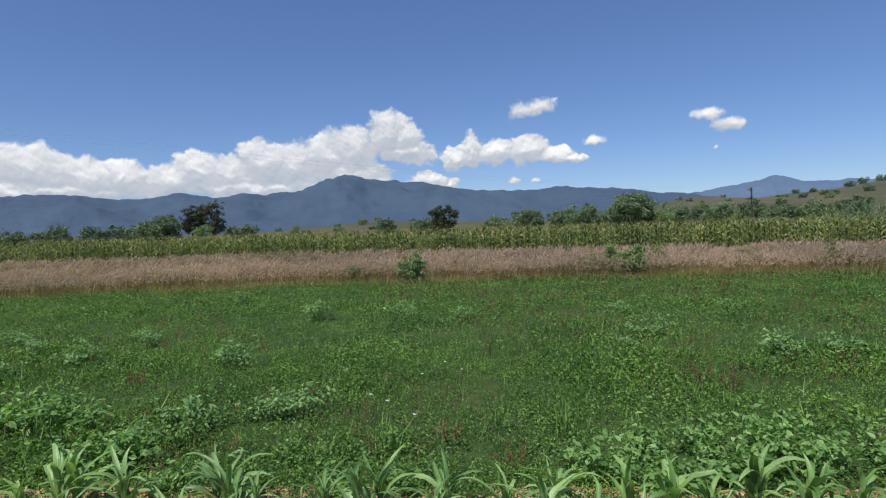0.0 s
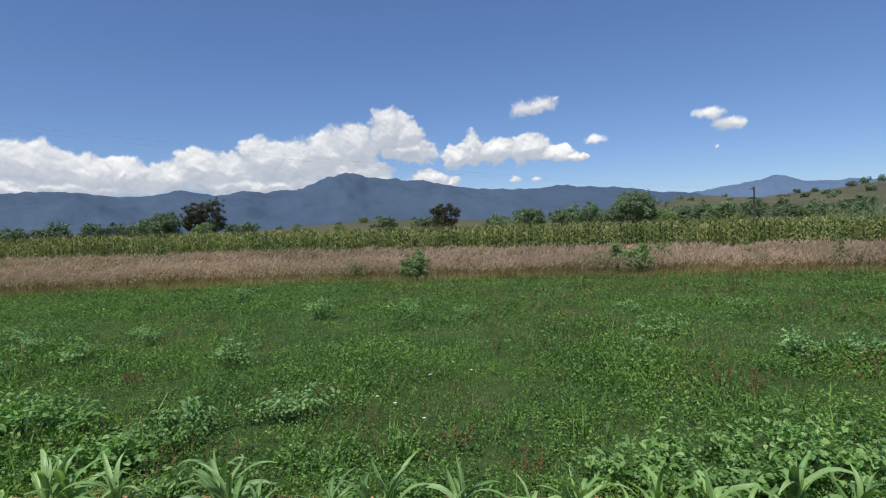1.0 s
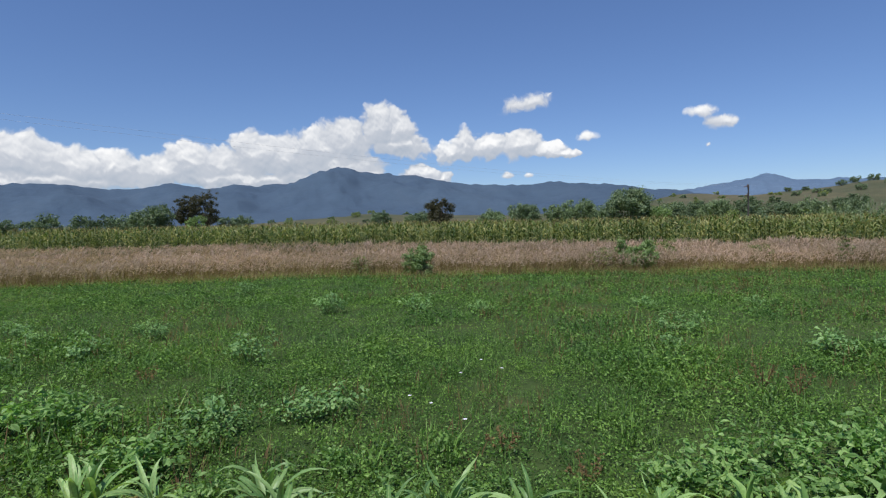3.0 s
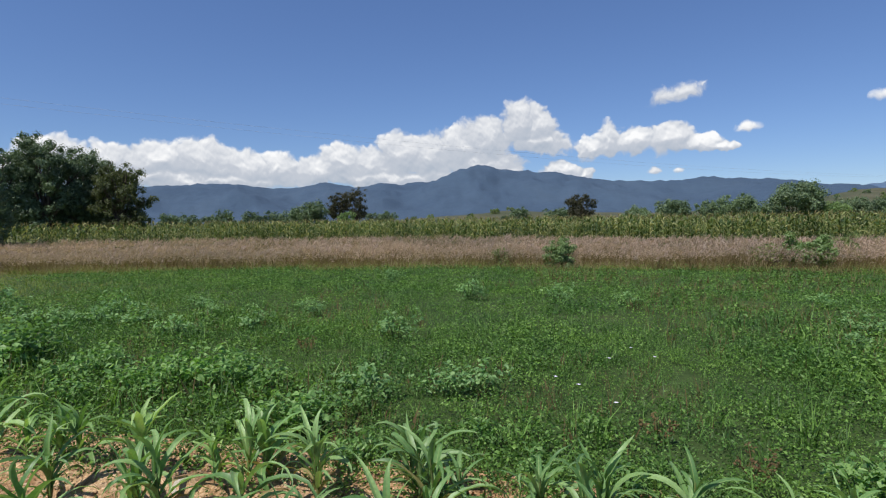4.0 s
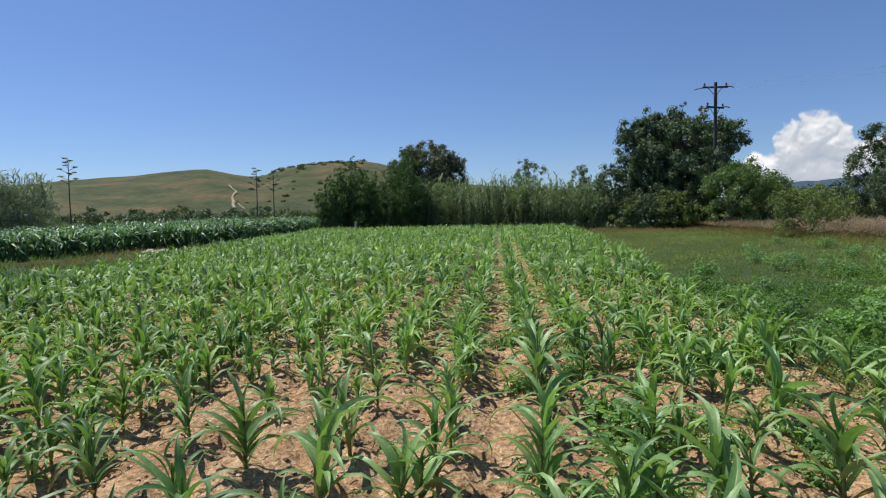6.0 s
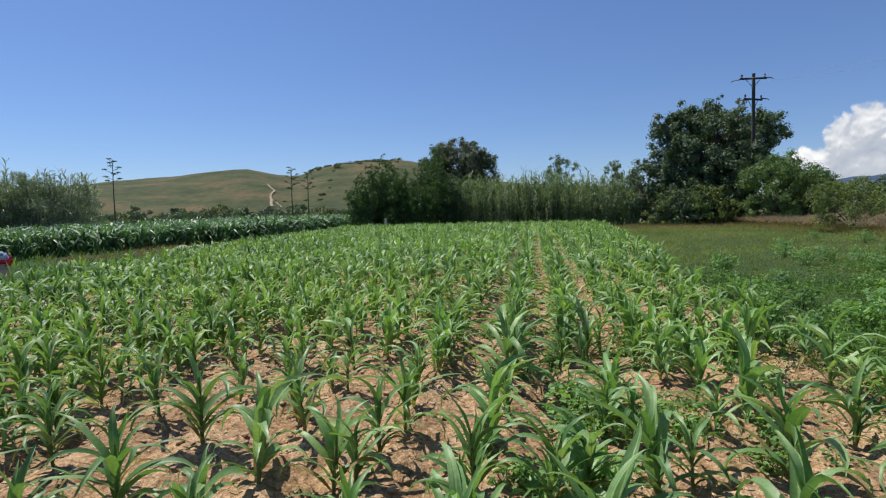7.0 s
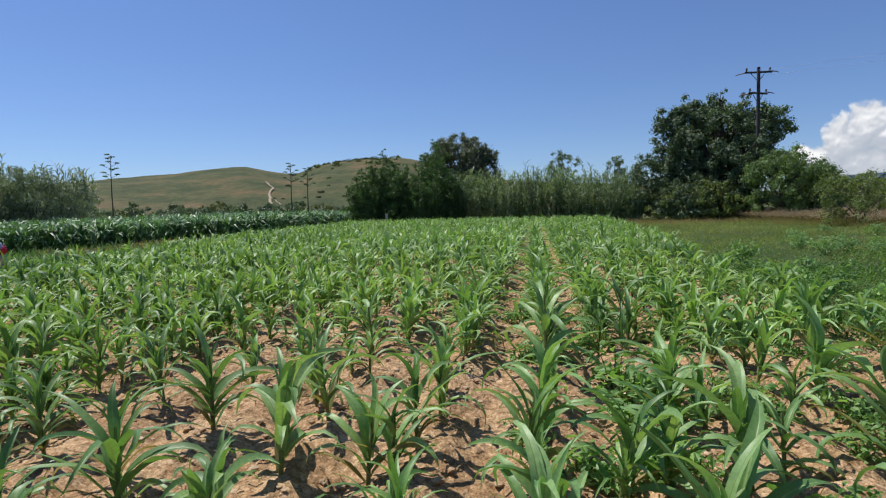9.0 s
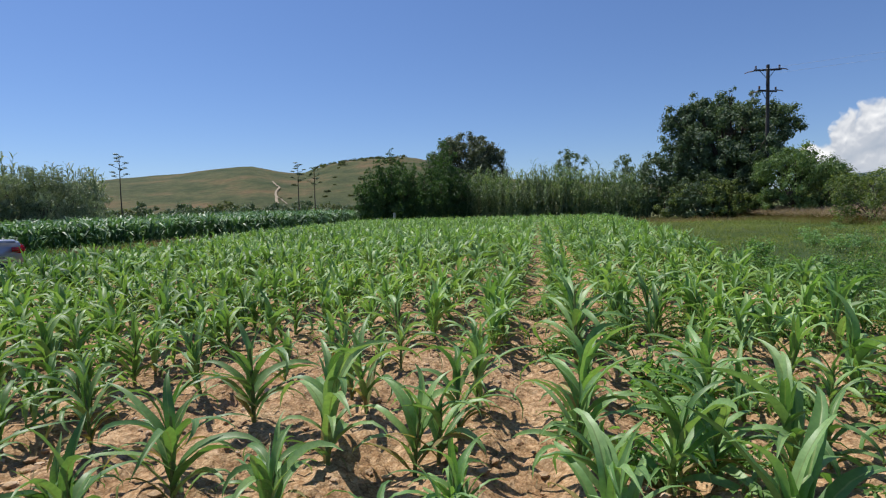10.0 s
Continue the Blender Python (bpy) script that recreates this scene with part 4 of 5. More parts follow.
def build_clumps():
    rng = np.random.default_rng(41)
    for spots, mat, label, size in ((PALE + PALE_WEST, M_BROAD_PALE, "pale green broad-leaved weed clump in the meadow", 0.062), (LEAFY + LEAFY_WEST, M_BROAD, "leafy green weed clump at the maize edge", 0.07)):
        leafy = mat is M_BROAD
        kinds = [tagged(weed_clump(50 + k + len(spots), mat, 280, 0.42, 0.52 if leafy else 0.5, size, 0.15 if leafy else 0.0), label, "weed", "weed clumps in the meadow") for k in range(5)]
        for n, (x, y, s) in enumerate(spots):
            ob = kinds[n] if n < 5 else copy_thing(kinds[int(rng.integers(0, 5))], Matrix.Identity(4))
            s *= rng.uniform(0.92, 1.08) * (0.9 if leafy and x < -5 else 0.95 if leafy else 1.12)
            ob.matrix_basis = Matrix.Translation((x, y, 0)) @ Matrix.Rotation(rng.uniform(0, 6.28), 4, "Z") @ Matrix.Diagonal((s, s, s * rng.uniform(0.85, 1.1), 1))
    small = [tagged(weed_clump(90 + k, M_BROAD, 110, 0.2, 0.22, 0.055), "small leafy weed between the maize plants", "weed", "weeds among the maize") for k in range(3)]
    for n in range(77):
        x = rng.uniform(-7, -0.5) if n < 70 else rng.uniform(-4.2, -1.9)
        y = ROW_Y + ROW_GAP * rng.integers(0, 4) + ROW_SLANT * (x + 3.5) + rng.normal(0, 0.16) if n < 70 else rng.normal(2.0, 0.14)
        ob = small[n] if n < 3 else copy_thing(small[int(rng.integers(0, 3))], Matrix.Identity(4))
        s = rng.uniform(0.6, 1.1) if n < 70 else rng.uniform(0.8, 1.5)
        ob.matrix_basis = Matrix.Translation((x, y, 0.03)) @ Matrix.Rotation(rng.uniform(0, 6.28), 4, "Z") @ Matrix.Diagonal((s, s, s, 1))


build_clumps()


# ---- the strip of pink grass ----
def build_pink():
    rng = np.random.default_rng(51)

    def clump(blades, width, head, heads):
        pieces = []
        for k in range(blades):
            a, r = rng.uniform(0, 6.28), 0.26 * math.sqrt(rng.random())
            plume = k < heads
            h = rng.uniform(0.75, 1.05) if plume else rng.uniform(0.35, 0.7)
            turn, lean = rng.normal(0.4, 1.3), rng.uniform(0.1, 0.8)
            foot = np.array([r * math.cos(a), r * math.sin(a), -0.02])
            v, f, m = ribbon(foot, turn, h, width, 90 - 22 * lean, 55 * lean, 1, 1, rng)
            pieces.append((v, f, m))
            if not plume:
                continue
            tip = (v[-1] + v[-2]) / 2
            way = np.array([math.cos(turn) * (0.3 + lean), math.sin(turn) * (0.3 + lean), 0.8])
            c = np.array([tip - way * head * q for q in (0.05, 0.4)])
            up = np.array([way, way]) + rng.normal(0, 0.4, (2, 3))
            pieces.append((*kites(c, unit(rng, 2) + [0, 0, 0.3], up, head * rng.uniform(0.8, 1.4, 2), head * rng.uniform(0.08, 0.15, 2))[:2], 1))
        return stack(pieces)

    near = [clump(8, 0.026, 0.24, 5) for _ in range(10)]
    far = [clump(6, 0.022, 0.34, 6) for _ in range(10)]

    def spots(n, front, x0, x1):
        x, u = rng.uniform(x0, x1, n), rng.random(n)
        y0, y1 = pink_near(x), pink_far(x)
        y = y0 + (u * 5.5 - 0.4 if front else 4.5 + u * (y1 - y0 - 4.5))
        x = x + rng.normal(0, 0.1, n)
        grow = np.array([0.9 + 0.22 * noise.noise((a * 0.3, b * 0.3, 2.0)) for a, b in zip(x, y)])
        if front:
            grow *= 0.78 + 0.22 * smooth_step(u * 5.5, 0.0, 1.5)
        return np.stack([x, y, np.zeros(n), rng.normal(-0.3, 0.5, n), grow * rng.uniform(0.8, 1.12, n)], -1)

    v, f, m = stack([scatter(near, spots(5800, True, -62, 38), rng), scatter(far, spots(4800, False, -56, 46), rng)])
    tagged(new("pink_grass", mesh_np("pink_grass", v, f, [M_PINK_STEM, M_PINK], m)), "strip of tall pinkish seeding grass on straw stems", "grass", kind="stuff")


build_pink()


def build_straw_ground():
    xs = np.linspace(-66, 60, 64)
    rows = [pink_near(xs) + 0.25 + (pink_far(xs) - pink_near(xs) + 2.5) * u for u in np.linspace(0, 1, 7)]
    v = np.stack([np.tile(xs, 7), np.concatenate(rows), np.full(7 * len(xs), 0.02)], -1)
    n = len(xs)
    i, j = np.meshgrid(np.arange(6), np.arange(n - 1), indexing="ij")
    f = np.stack([i * n + j, i * n + j + 1, (i + 1) * n + j + 1, (i + 1) * n + j], -1).reshape(-1, 4)
    tagged(new("straw_ground", mesh_np("straw_ground", v, f, [M_STRAW_GROUND])), "dry littered ground under the pink grass", "ground", kind="structure")


build_straw_ground()


def build_fringe():
    """Ragged straw and olive tufts where the meadow runs into the pink grass."""
    rng = np.random.default_rng(55)
    kinds = [grass_tuft(rng, 8, 0.2, 0.42, 0.02, 0.5, 1) for _ in range(6)]
    for name, mat, label, n, lo, hi in (("straw_fringe", M_STRAW, "straw-coloured tufts along the pink grass", 2600, -0.9, 0.9), ("green_fringe", M_OLIVE, "olive green tufts along the pink grass", 2600, -1.2, 1.4)):
        x = rng.uniform(-62, 30, n)
        y = pink_near(x) + rng.uniform(lo, hi, n) + 0.5 * np.sin(x * 0.7)
        if mat is M_STRAW:  # the dry verge before the trees at the field's end
            x = np.r_[x, rng.uniform(-53, -43, 1300)]
            y = np.r_[y, rng.uniform(6.5, 16.5, 1300)]
        spots = np.stack([x, y, 0 * x, rng.uniform(0, 6.28, len(x)), rng.uniform(0.5, 1.25, len(x))], -1)
        v, f, m = scatter(kinds, spots, rng)
        tagged(new(name, mesh_np(name, v, f, [mat])), label, "grass", kind="stuff")


build_fringe()


# ---- the field of ripening corn ----
def build_corn():
    rng = np.random.default_rng(61)

    def corn(leaves, across, tassel):
        h = 2.0
        pieces = [(*tube([(0, 0, 0), (0, 0, 1.2), (0.02, 0, h)], [0.018, 0.014, 0.006], 4)[:2], 0)]
        plane = rng.uniform(0, 6.28)
        for k in range(leaves):
            u = k / (leaves - 1)
            pieces.append(ribbon((0, 0, h * (0.2 + 0.68 * u)), plane + math.pi * k + rng.normal(0, 0.4), 0.8 * (1 - 0.4 * abs(u - 0.45)), 0.11, 62 + 12 * u, 140 - 40 * u, 3, across, rng))
        if tassel:
            for k in range(3):
                v, f, m = ribbon((0.02, 0, h - 0.03), k * 2.1 + rng.random(), 0.32, 0.035, 80 - 12 * k, 30, 2, 1, rng)
                pieces.append((v, f, m + 1))
        return stack(pieces)

    near = [corn(9, 1, True) for _ in range(10)]
    far = [corn(5, 1, True) for _ in range(6)]
    a, b = [], []
    for row in range(22):
        depth = 0.75 * row if row < 6 else 4.5 + (row - 6) * 2.2
        x = -62.0
        while x < 52:
            y = pink_far(x) + 0.9 + depth
            if x > -56 or y > 52:
                r = (x + rng.normal(0, 0.08), y + rng.normal(0, 0.12), 0, rng.uniform(0, 6.28), rng.uniform(0.8, 1.15))
                (a if row < 6 else b).append(r)
            x += 0.34 * rng.uniform(0.6, 1.4) if row < 6 else 0.75 * rng.uniform(0.6, 1.4)
    v, f, m = stack([scatter(near, np.array(a), rng), scatter(far, np.array(b), rng)])
    tagged(new("corn_field", mesh_np("corn_field", v, f, [M_CORN, M_TASSEL], m)), "tall ripening corn with pale tassels behind the grass", "corn", kind="stuff")


build_corn()


def build_dark_maize():
    rng = np.random.default_rng(71)
    kinds = []
    for _ in range(8):
        v, f, m = stack([(v, f, 0) for v, f, m in maize_pieces(rng, 16, 3, 1, 2.0, False, 1.05)])
        kinds.append((v * 1.5 / v[:, 2].max(), f, m))
    rows = []
    for k in range(18):
        x = -71.0
        while x < 2:
            y = np.interp(x, [-72, -45, -35, -30, -24, -20, 2], [-24.0, -19.8, -18.7, -19.8, -21.8, -22.2, -21.5]) - 0.75 * k
            rows.append((x + rng.normal(0, 0.08), y + rng.normal(0, 0.1), 0, rng.uniform(0, 6.28), rng.uniform(0.85, 1.08) * np.interp(x, [-45, -22], [1.16, 0.97])))
            x += 0.36 * rng.uniform(0.7, 1.3) * (1 if k < 6 else 2.4)
    v, f, m = scatter(kinds, np.array(rows), rng)
    tagged(new("tall_maize_block", mesh_np("tall_maize_block", v, f, [M_DARK_MAIZE], None, True)), "block of dark green waist-high maize", "maize", kind="stuff")


build_dark_maize()


def build_verge():
    """The rough grass lane between the two maize fields, and the verge at the far end."""
    rng = np.random.default_rng(81)
    kinds = [grass_tuft(rng, 9, 0.25, 0.34, 0.025, 0.5) for _ in range(6)]
    n = 6500
    x, y = rng.uniform(-58, 6, n), rng.uniform(-24, -4, n)
    ok = (y < left_edge(x) + 0.2) & (y > np.interp(x, [-72, -45, -35, -30, -24, -20, 2], [-24.0, -19.8, -18.7, -19.8, -21.8, -22.2, -21.5]))
    spots = np.stack([x, y, 0 * x, rng.uniform(0, 6.28, n), rng.uniform(0.5, 1.2, n)], -1)[ok]
    dry = np.array([noise.noise((a * 0.2, b * 0.2, 6.0)) for a, b in spots[:, :2]]) > 0.12
    for mask, mat, name, label in ((~dry, M_WEED, "lane_grass", "rough green grass of the lane"), (dry, M_STRAW, "dry_lane_grass", "dry straw-coloured grass tufts of the lane")):
        v, f, m = scatter(kinds, spots[mask], rng)
        tagged(new(name, mesh_np(name, v, f, [mat])), label, "grass", kind="stuff")


build_verge()


# ---- small things in the meadow ----
def red_dock(x, y, h, seed):
    rng = np.random.default_rng(seed)
    root = new("red_dock")
    root.matrix_basis = pose(x, y, 0)
    for k in range(5):
        a = k * 1.3 + rng.random()
        top = np.array([0.16 * math.cos(a), 0.16 * math.sin(a), h * rng.uniform(0.75, 1.05)])
        stem = tube([(0, 0, -0.02), top * [0.5, 0.5, 0.5], top], [0.006, 0.005, 0.002], 4)
        n = 26
        s = rng.uniform(0.45, 1.0, n)
        seeds = kites(top * s[:, None] + rng.normal(0, 0.02, (n, 3)), unit(rng, n), unit(rng, n), rng.uniform(0.025, 0.05, n), rng.uniform(0.012, 0.025, n))
        v, f, m = stack([(stem[0], stem[1], 0), (seeds[0], seeds[1], 0)])
        part("flower_spike", mesh_np("flower_spike", v, f, [M_RED_PLANT]), root)
    return tagged(root, "rusty red seeding dock plant in the weeds", "weed", "red docks")


for n, (x, y, h) in enumerate([(4.3, 8.4, 0.5), (4.6, 8.1, 0.45), (6.2, 7.2, 0.5), (6.5, 7.0, 0.45), (1.6, 5.6, 0.3), (0.9, 6.3, 0.28), (6.9, 9.6, 0.4), (-4.3, 8.6, 0.3)]):
    red_dock(x, y, h, 700 + n)


def meadow_flower(x, y, h, seed):
    rng = np.random.default_rng(seed)
    root = new("meadow_flower")
    root.matrix_basis = pose(x, y, 0)
    v, f, m = tube([(0, 0, -0.02), (0.01, 0, h * 0.5), (0.02, 0.01, h)], [0.004, 0.003, 0.002], 4)
    part("stem", mesh_np("stem", v, f, [M_STEM]), root)
    th = np.arange(7) * 6.283 / 7
    way = np.stack([np.cos(th), np.sin(th), 0.25 + 0 * th], -1)
    v, f, m = kites(np.array([0.02, 0.01, h]) + way * 0.013, np.stack([-0.3 * np.cos(th), -0.3 * np.sin(th), 1 + 0 * th], -1), way, np.full(7, 0.028), np.full(7, 0.017))
    part("petals", mesh_np("petals", v, f, [M_PETAL]), root, "pale lilac-white petals")
    return tagged(root, "small pale flower on a thin stem", "flower", "meadow flowers")


for n, (x, y, h) in enumerate([(0.35, 8.2, 0.34), (0.1, 6.9, 0.34), (0.6, 9.0, 0.32), (-0.2, 7.3, 0.3), (0.5, 6.5, 0.3), (0.9, 8.6, 0.3)]):
    meadow_flower(x, y, h, 720 + n)


# ---- trees, reeds, bushes ----
def tree(name, x, y, lumps, mat, label, seed, leaf=0.3, density=16.0, trunk=0.25, fork=1.8, z=0.0, leaf_aspect=0.6, droop=0.0, group="", category="tree", heart=0):
    """A tree or bush: trunk and limbs to every lump of its crown; lumps are (dx, dy, height, half width, half height)."""
    rng = np.random.default_rng(seed)
    root = new(name)
    root.matrix_basis = pose(x, y, z)
    wood, out = [], []
    wood.append(tube([(0, 0, -0.3), (0.05 * trunk, 0, fork * 0.5), (0, 0, fork)], [trunk * 1.25, trunk, trunk * 0.85], 8))
    for dx, dy, h, w, t in lumps:
        mid = np.array([dx * 0.45, dy * 0.45, fork + (h - fork) * 0.5 + rng.normal(0, 0.1)])
        end = np.array([dx, dy, h])
        wood.append(tube([(0, 0, fork * 0.8), mid, end], [trunk * 0.55, trunk * 0.33, trunk * 0.12], 5))
        for _ in range(3):
            tip = end + unit(rng, 1)[0] * [w, w, t] * 0.7
            wood.append(tube([mid * 0.4 + end * 0.6, (mid + tip) / 2 + rng.normal(0, 0.1, 3), tip], [trunk * 0.2, trunk * 0.12, trunk * 0.04], 4))
        # Sub-clumps of leaves on the lump, with gaps between them.
        kids = max(7, int(9 * (w * w * t) ** 0.34))
        d = unit(rng, kids)
        place = end + d * [w, w, t] * rng.uniform(0.45, 0.95, (kids, 1))
        rad = rng.uniform(0.3, 0.5, kids) * min(w, t * 1.3)
        for c, r in zip(place, rad):
            n = max(10, int(density * r * r * 12.6 * (0.3 / leaf) ** 2 * 0.49))
            e = unit(rng, n)
            p = c + e * (r * rng.uniform(0.35, 1.08, n) ** 0.6)[:, None] * [1, 1, 0.85]
            nrm = e * 1.15 + unit(rng, n) * 0.55 + [0, 0, 0.3]
            up = unit(rng, n) + np.array([0, 0, -droop]) + e * 0.5
            out.append(kites(p, nrm, up, leaf * rng.uniform(0.6, 1.35, n), leaf * leaf_aspect * rng.uniform(0.6, 1.3, n)))
            if heart:  # older leaves inside the clump, which close it
                k = int(heart)
                e = unit(rng, k)
                out.append(kites(c + e * r * rng.uniform(0.1, 0.55, (k, 1)), e + unit(rng, k) * 0.4, unit(rng, k) + np.array([0, 0, -droop]), r * rng.uniform(0.45, 0.8, k), r * rng.uniform(0.3, 0.5, k)))
    v, f, m = stack(wood)
    part("trunk", mesh_np("trunk", v, f, [M_BARK], None, True), root)
    v, f, m = stack(out)
    v[:, 2] = np.maximum(v[:, 2], 0.03)
    part("crown", mesh_np("crown", v, f, [mat]), root)
    return tagged(root, label, category, group)


def crown(seed, n, rx, ry, z0, z1, size):
    """Lumps spread over a rounded crown."""
    rng = np.random.default_rng(seed)
    out = []
    for k in range(n):
        u = (k + 0.5) / n
        z = z0 + (z1 - z0) * u
        r = math.sqrt(max(0.05, 1 - (2 * u - 0.9) ** 2 * 0.62))
        a = k * 2.4 + rng.normal(0, 0.3)
        q = r * rng.uniform(0.45, 0.8)
        s = size * rng.uniform(0.8, 1.2) * (0.75 + 0.35 * r)
        out.append((rx * q * math.cos(a), ry * q * math.sin(a), z, s, s * 0.8))
    return out


def reeds(name, line, depth, n, h0, h1, seed, label, mat):
    """A thicket of giant reeds along a line of points."""
    rng = np.random.default_rng(seed)

    def cane(leaves):
        h = rng.uniform(0.85, 1.1)
        lean = rng.normal(0, 0.07, 2)
        pieces = [(*tube([(0, 0, -0.02), (lean[0], lean[1], h)], [0.005, 0.002], 3)[:2], 0)]
        for k in range(leaves):
            u = 0.06 + 0.94 * (k + rng.random()) / leaves
            pieces.append(ribbon((lean[0] * u, lean[1] * u, h * u), rng.uniform(0, 6.28), rng.uniform(0.1, 0.2), 0.02, rng.uniform(40, 84), rng.uniform(30, 140), 2, 1, rng))
        return stack(pieces)

    kinds = [cane(24) for _ in range(14)]
    pts = np.array(line, float)
    u = rng.random(n)
    s = np.linspace(0, 1, len(pts))
    x, y = np.interp(u, s, pts[:, 0]), np.interp(u, s, pts[:, 1])
    way = pts[-1] - pts[0]
    nrm = np.array([-way[1], way[0]]) / np.linalg.norm(way)
    o = rng.uniform(-0.5, 0.5, n) * depth
    wave = np.array([noise.noise((a * 0.25, b * 0.25, 8.0)) for a, b in zip(x, y)])
    height = (h0 + (h1 - h0) * u) * (0.68 + 0.32 * smooth_step(o / depth, -0.5, 0.1))
    spots = np.stack([x + nrm[0] * o, y + nrm[1] * o, 0 * x, rng.uniform(0, 6.28, n), height * (1 + 0.16 * wave) * rng.uniform(0.72, 1.08, n)], -1)
    v, f, m = scatter(kinds, spots, rng)
    return tagged(new(name, mesh_np(name, v, f, [mat])), label, "reeds", kind="stuff")


reeds("reed_thicket", [(-55, -8.2), (-54.5, 1.0), (-54, 9.4)], 4.5, 940, 4.7, 4.7, 101, "tall green reed thicket along the end of the maize field", M_REED)
reeds("reed_thicket", [(-44.5, -38.5), (-38, -46), (-30, -52)], 6.0, 800, 5.4, 7.4, 102, "grey-green reed thicket behind the dark maize", M_GREY_BRUSH)
for n, (az, r, w, h) in enumerate([(130.2, 54, 1.3, 1.5), (131.6, 52, 1.9, 2.8), (133.2, 53, 2.2, 4.2), (134.8, 52, 2.4, 4.9), (136.6, 52, 2.4, 4.6), (138.4, 52, 2.4, 4.9), (140.4, 52, 2.4, 4.6)]):
    x, y, _ = at_az(az, r)
    tree("brush_bush", x, y, crown(740 + n, 10, w, w, 0.7, h, w * 0.5), M_GREY_BRUSH, "grey-green feathery brush behind the dark maize", 750 + n, 0.4, 40, 0.1, 0.5, leaf_aspect=0.13, droop=-1.0, heart=2, group="brush behind the maize", category="bush")
reeds("reed_thicket", [(30, 54), (42, 52), (54, 46)], 8.0, 650, 3.0, 4.2, 103, "pale green reeds beyond the corn", M_REED)

# Bamboo: dark plumes on arching culms.
def plume(h, seed):
    """Lumps along four culms that rise and bow outwards."""
    rng = np.random.default_rng(seed)
    out = []
    for c in range(4):
        a, top, bow = c * 1.6 + rng.normal(0, 0.4), h * rng.uniform(0.72, 1.0) if c else h, rng.uniform(0.4, 1.1) if c else 0.25
        for k in range(8):
            u = (k + 0.4) / 8
            w = 1.2 - 0.8 * u**1.9
            out.append((bow * u**2 * math.cos(a) + 0.35 * math.cos(a), bow * u**2 * math.sin(a) + 0.35 * math.sin(a), 0.4 + (top - 0.7) * u / 0.925, w, w * 0.95))
    return out


for n, (x, y, h) in enumerate([(-53, -16.2, 4.8), (-54, -16.6, 5.6), (-54.6, -14.4, 7.3), (-53.6, -13.0, 5.2), (-55.6, -15.2, 6.6), (-54.6, -12.1, 5.8), (-53.4, -10.6, 4.9), (-55.6, -9.2, 8.0), (-54, -8.7, 6.4), (-56, -10.5, 6.8), (-53.6, -7.7, 5.3), (-53, -9.3, 4.4), (-57, -9.8, 8.4), (-55.4, -13.4, 6.0)]):
    tree("bamboo_clump", x, y, plume(h, 880 + n), M_BAMBOO, "dark dense bamboo plume at the end of the field", 110 + n, 0.18, 10, 0.05, 0.6, leaf_aspect=0.3, droop=1.6, group="bamboo clumps", category="bamboo", heart=10)

tree("spreading_tree", -66, -8.4, crown(120, 30, 5.0, 5.0, 3.6, 8.9, 1.5) + [(0, -0.6, 9.4, 1.4, 0.9), (0, 1.4, 9.1, 1.3, 0.9), (0, -2.4, 8.7, 1.3, 0.9), (0, 3.2, 8.2, 1.2, 0.8)], M_TREE_OLIVE, "spreading olive tree with rusty tint behind the reeds", 121, 0.18, 11, 0.35, 3.0, heart=12)
tree("broad_tree", -54, 16.0, crown(122, 32, 4.6, 5.3, 2.2, 9.6, 1.6) + [(0.6, -5.0, 7.4, 1.3, 1.2), (0.9, -4.2, 8.7, 1.4, 1.2), (0.6, -2.6, 9.7, 1.3, 1.0), (0.2, -0.9, 10.0, 1.2, 0.9), (0.8, 3.6, 8.9, 1.3, 1.0), (0, 0.2, 10.5, 0.5, 0.8), (0.5, 1.8, 10.2, 0.5, 0.8), (0.3, -4.2, 8.2, 1.3, 1.1), (0, 5.0, 7.6, 1.0, 0.9), (1.0, -2.6, 9.2, 1.1, 0.9), (0.5, -5.2, 5.4, 1.3, 1.2), (1.5, -4.8, 3.6, 1.4, 1.2), (5.4, 1.2, 5.2, 1.2, 1.1), (5.0, 0.2, 4.4, 1.3, 1.1), (5.3, 2.3, 4.2, 1.3, 1.1), (5.2, 1.4, 6.3, 1.0, 0.8)], M_TREE_DARK, "big dark glossy-leaved tree before the power pole", 123, 0.21, 14, 0.4, 2.2, leaf_aspect=0.7, heart=16)
tree("bright_willow", -46.6, 18.6, crown(124, 16, 2.6, 2.9, 0.9, 4.9, 1.15), M_TREE_BRIGHT, "bright green feathery small tree", 125, 0.17, 15, 0.14, 1.0, leaf_aspect=0.42, droop=0.8, heart=12)
tree("bright_willow", -50, 21.8, crown(126, 10, 2.0, 2.2, 1.0, 3.8, 1.0), M_TREE_BRIGHT, "bright green feathery small tree", 127, 0.17, 15, 0.12, 1.0, leaf_aspect=0.42, droop=0.8, heart=12)
BUSHES = [(-53.2, 10.8, 2.2, 5.4, M_TREE_DARK), (-50.5, 12.6, 1.9, 3.4, M_TREE_DARK), (-49.0, 14.6, 1.8, 2.8, M_SHRUB), (-51.0, 11.4, 1.5, 2.4, M_SHRUB), (-49.5, 13.2, 1.5, 2.2, M_TREE), (-49.0, 21.0, 1.7, 2.6, M_TREE), (-50, 16.4, 2.2, 3.4, M_TREE_DARK), (-53.4, 9.2, 1.6, 3.4, M_TREE)]
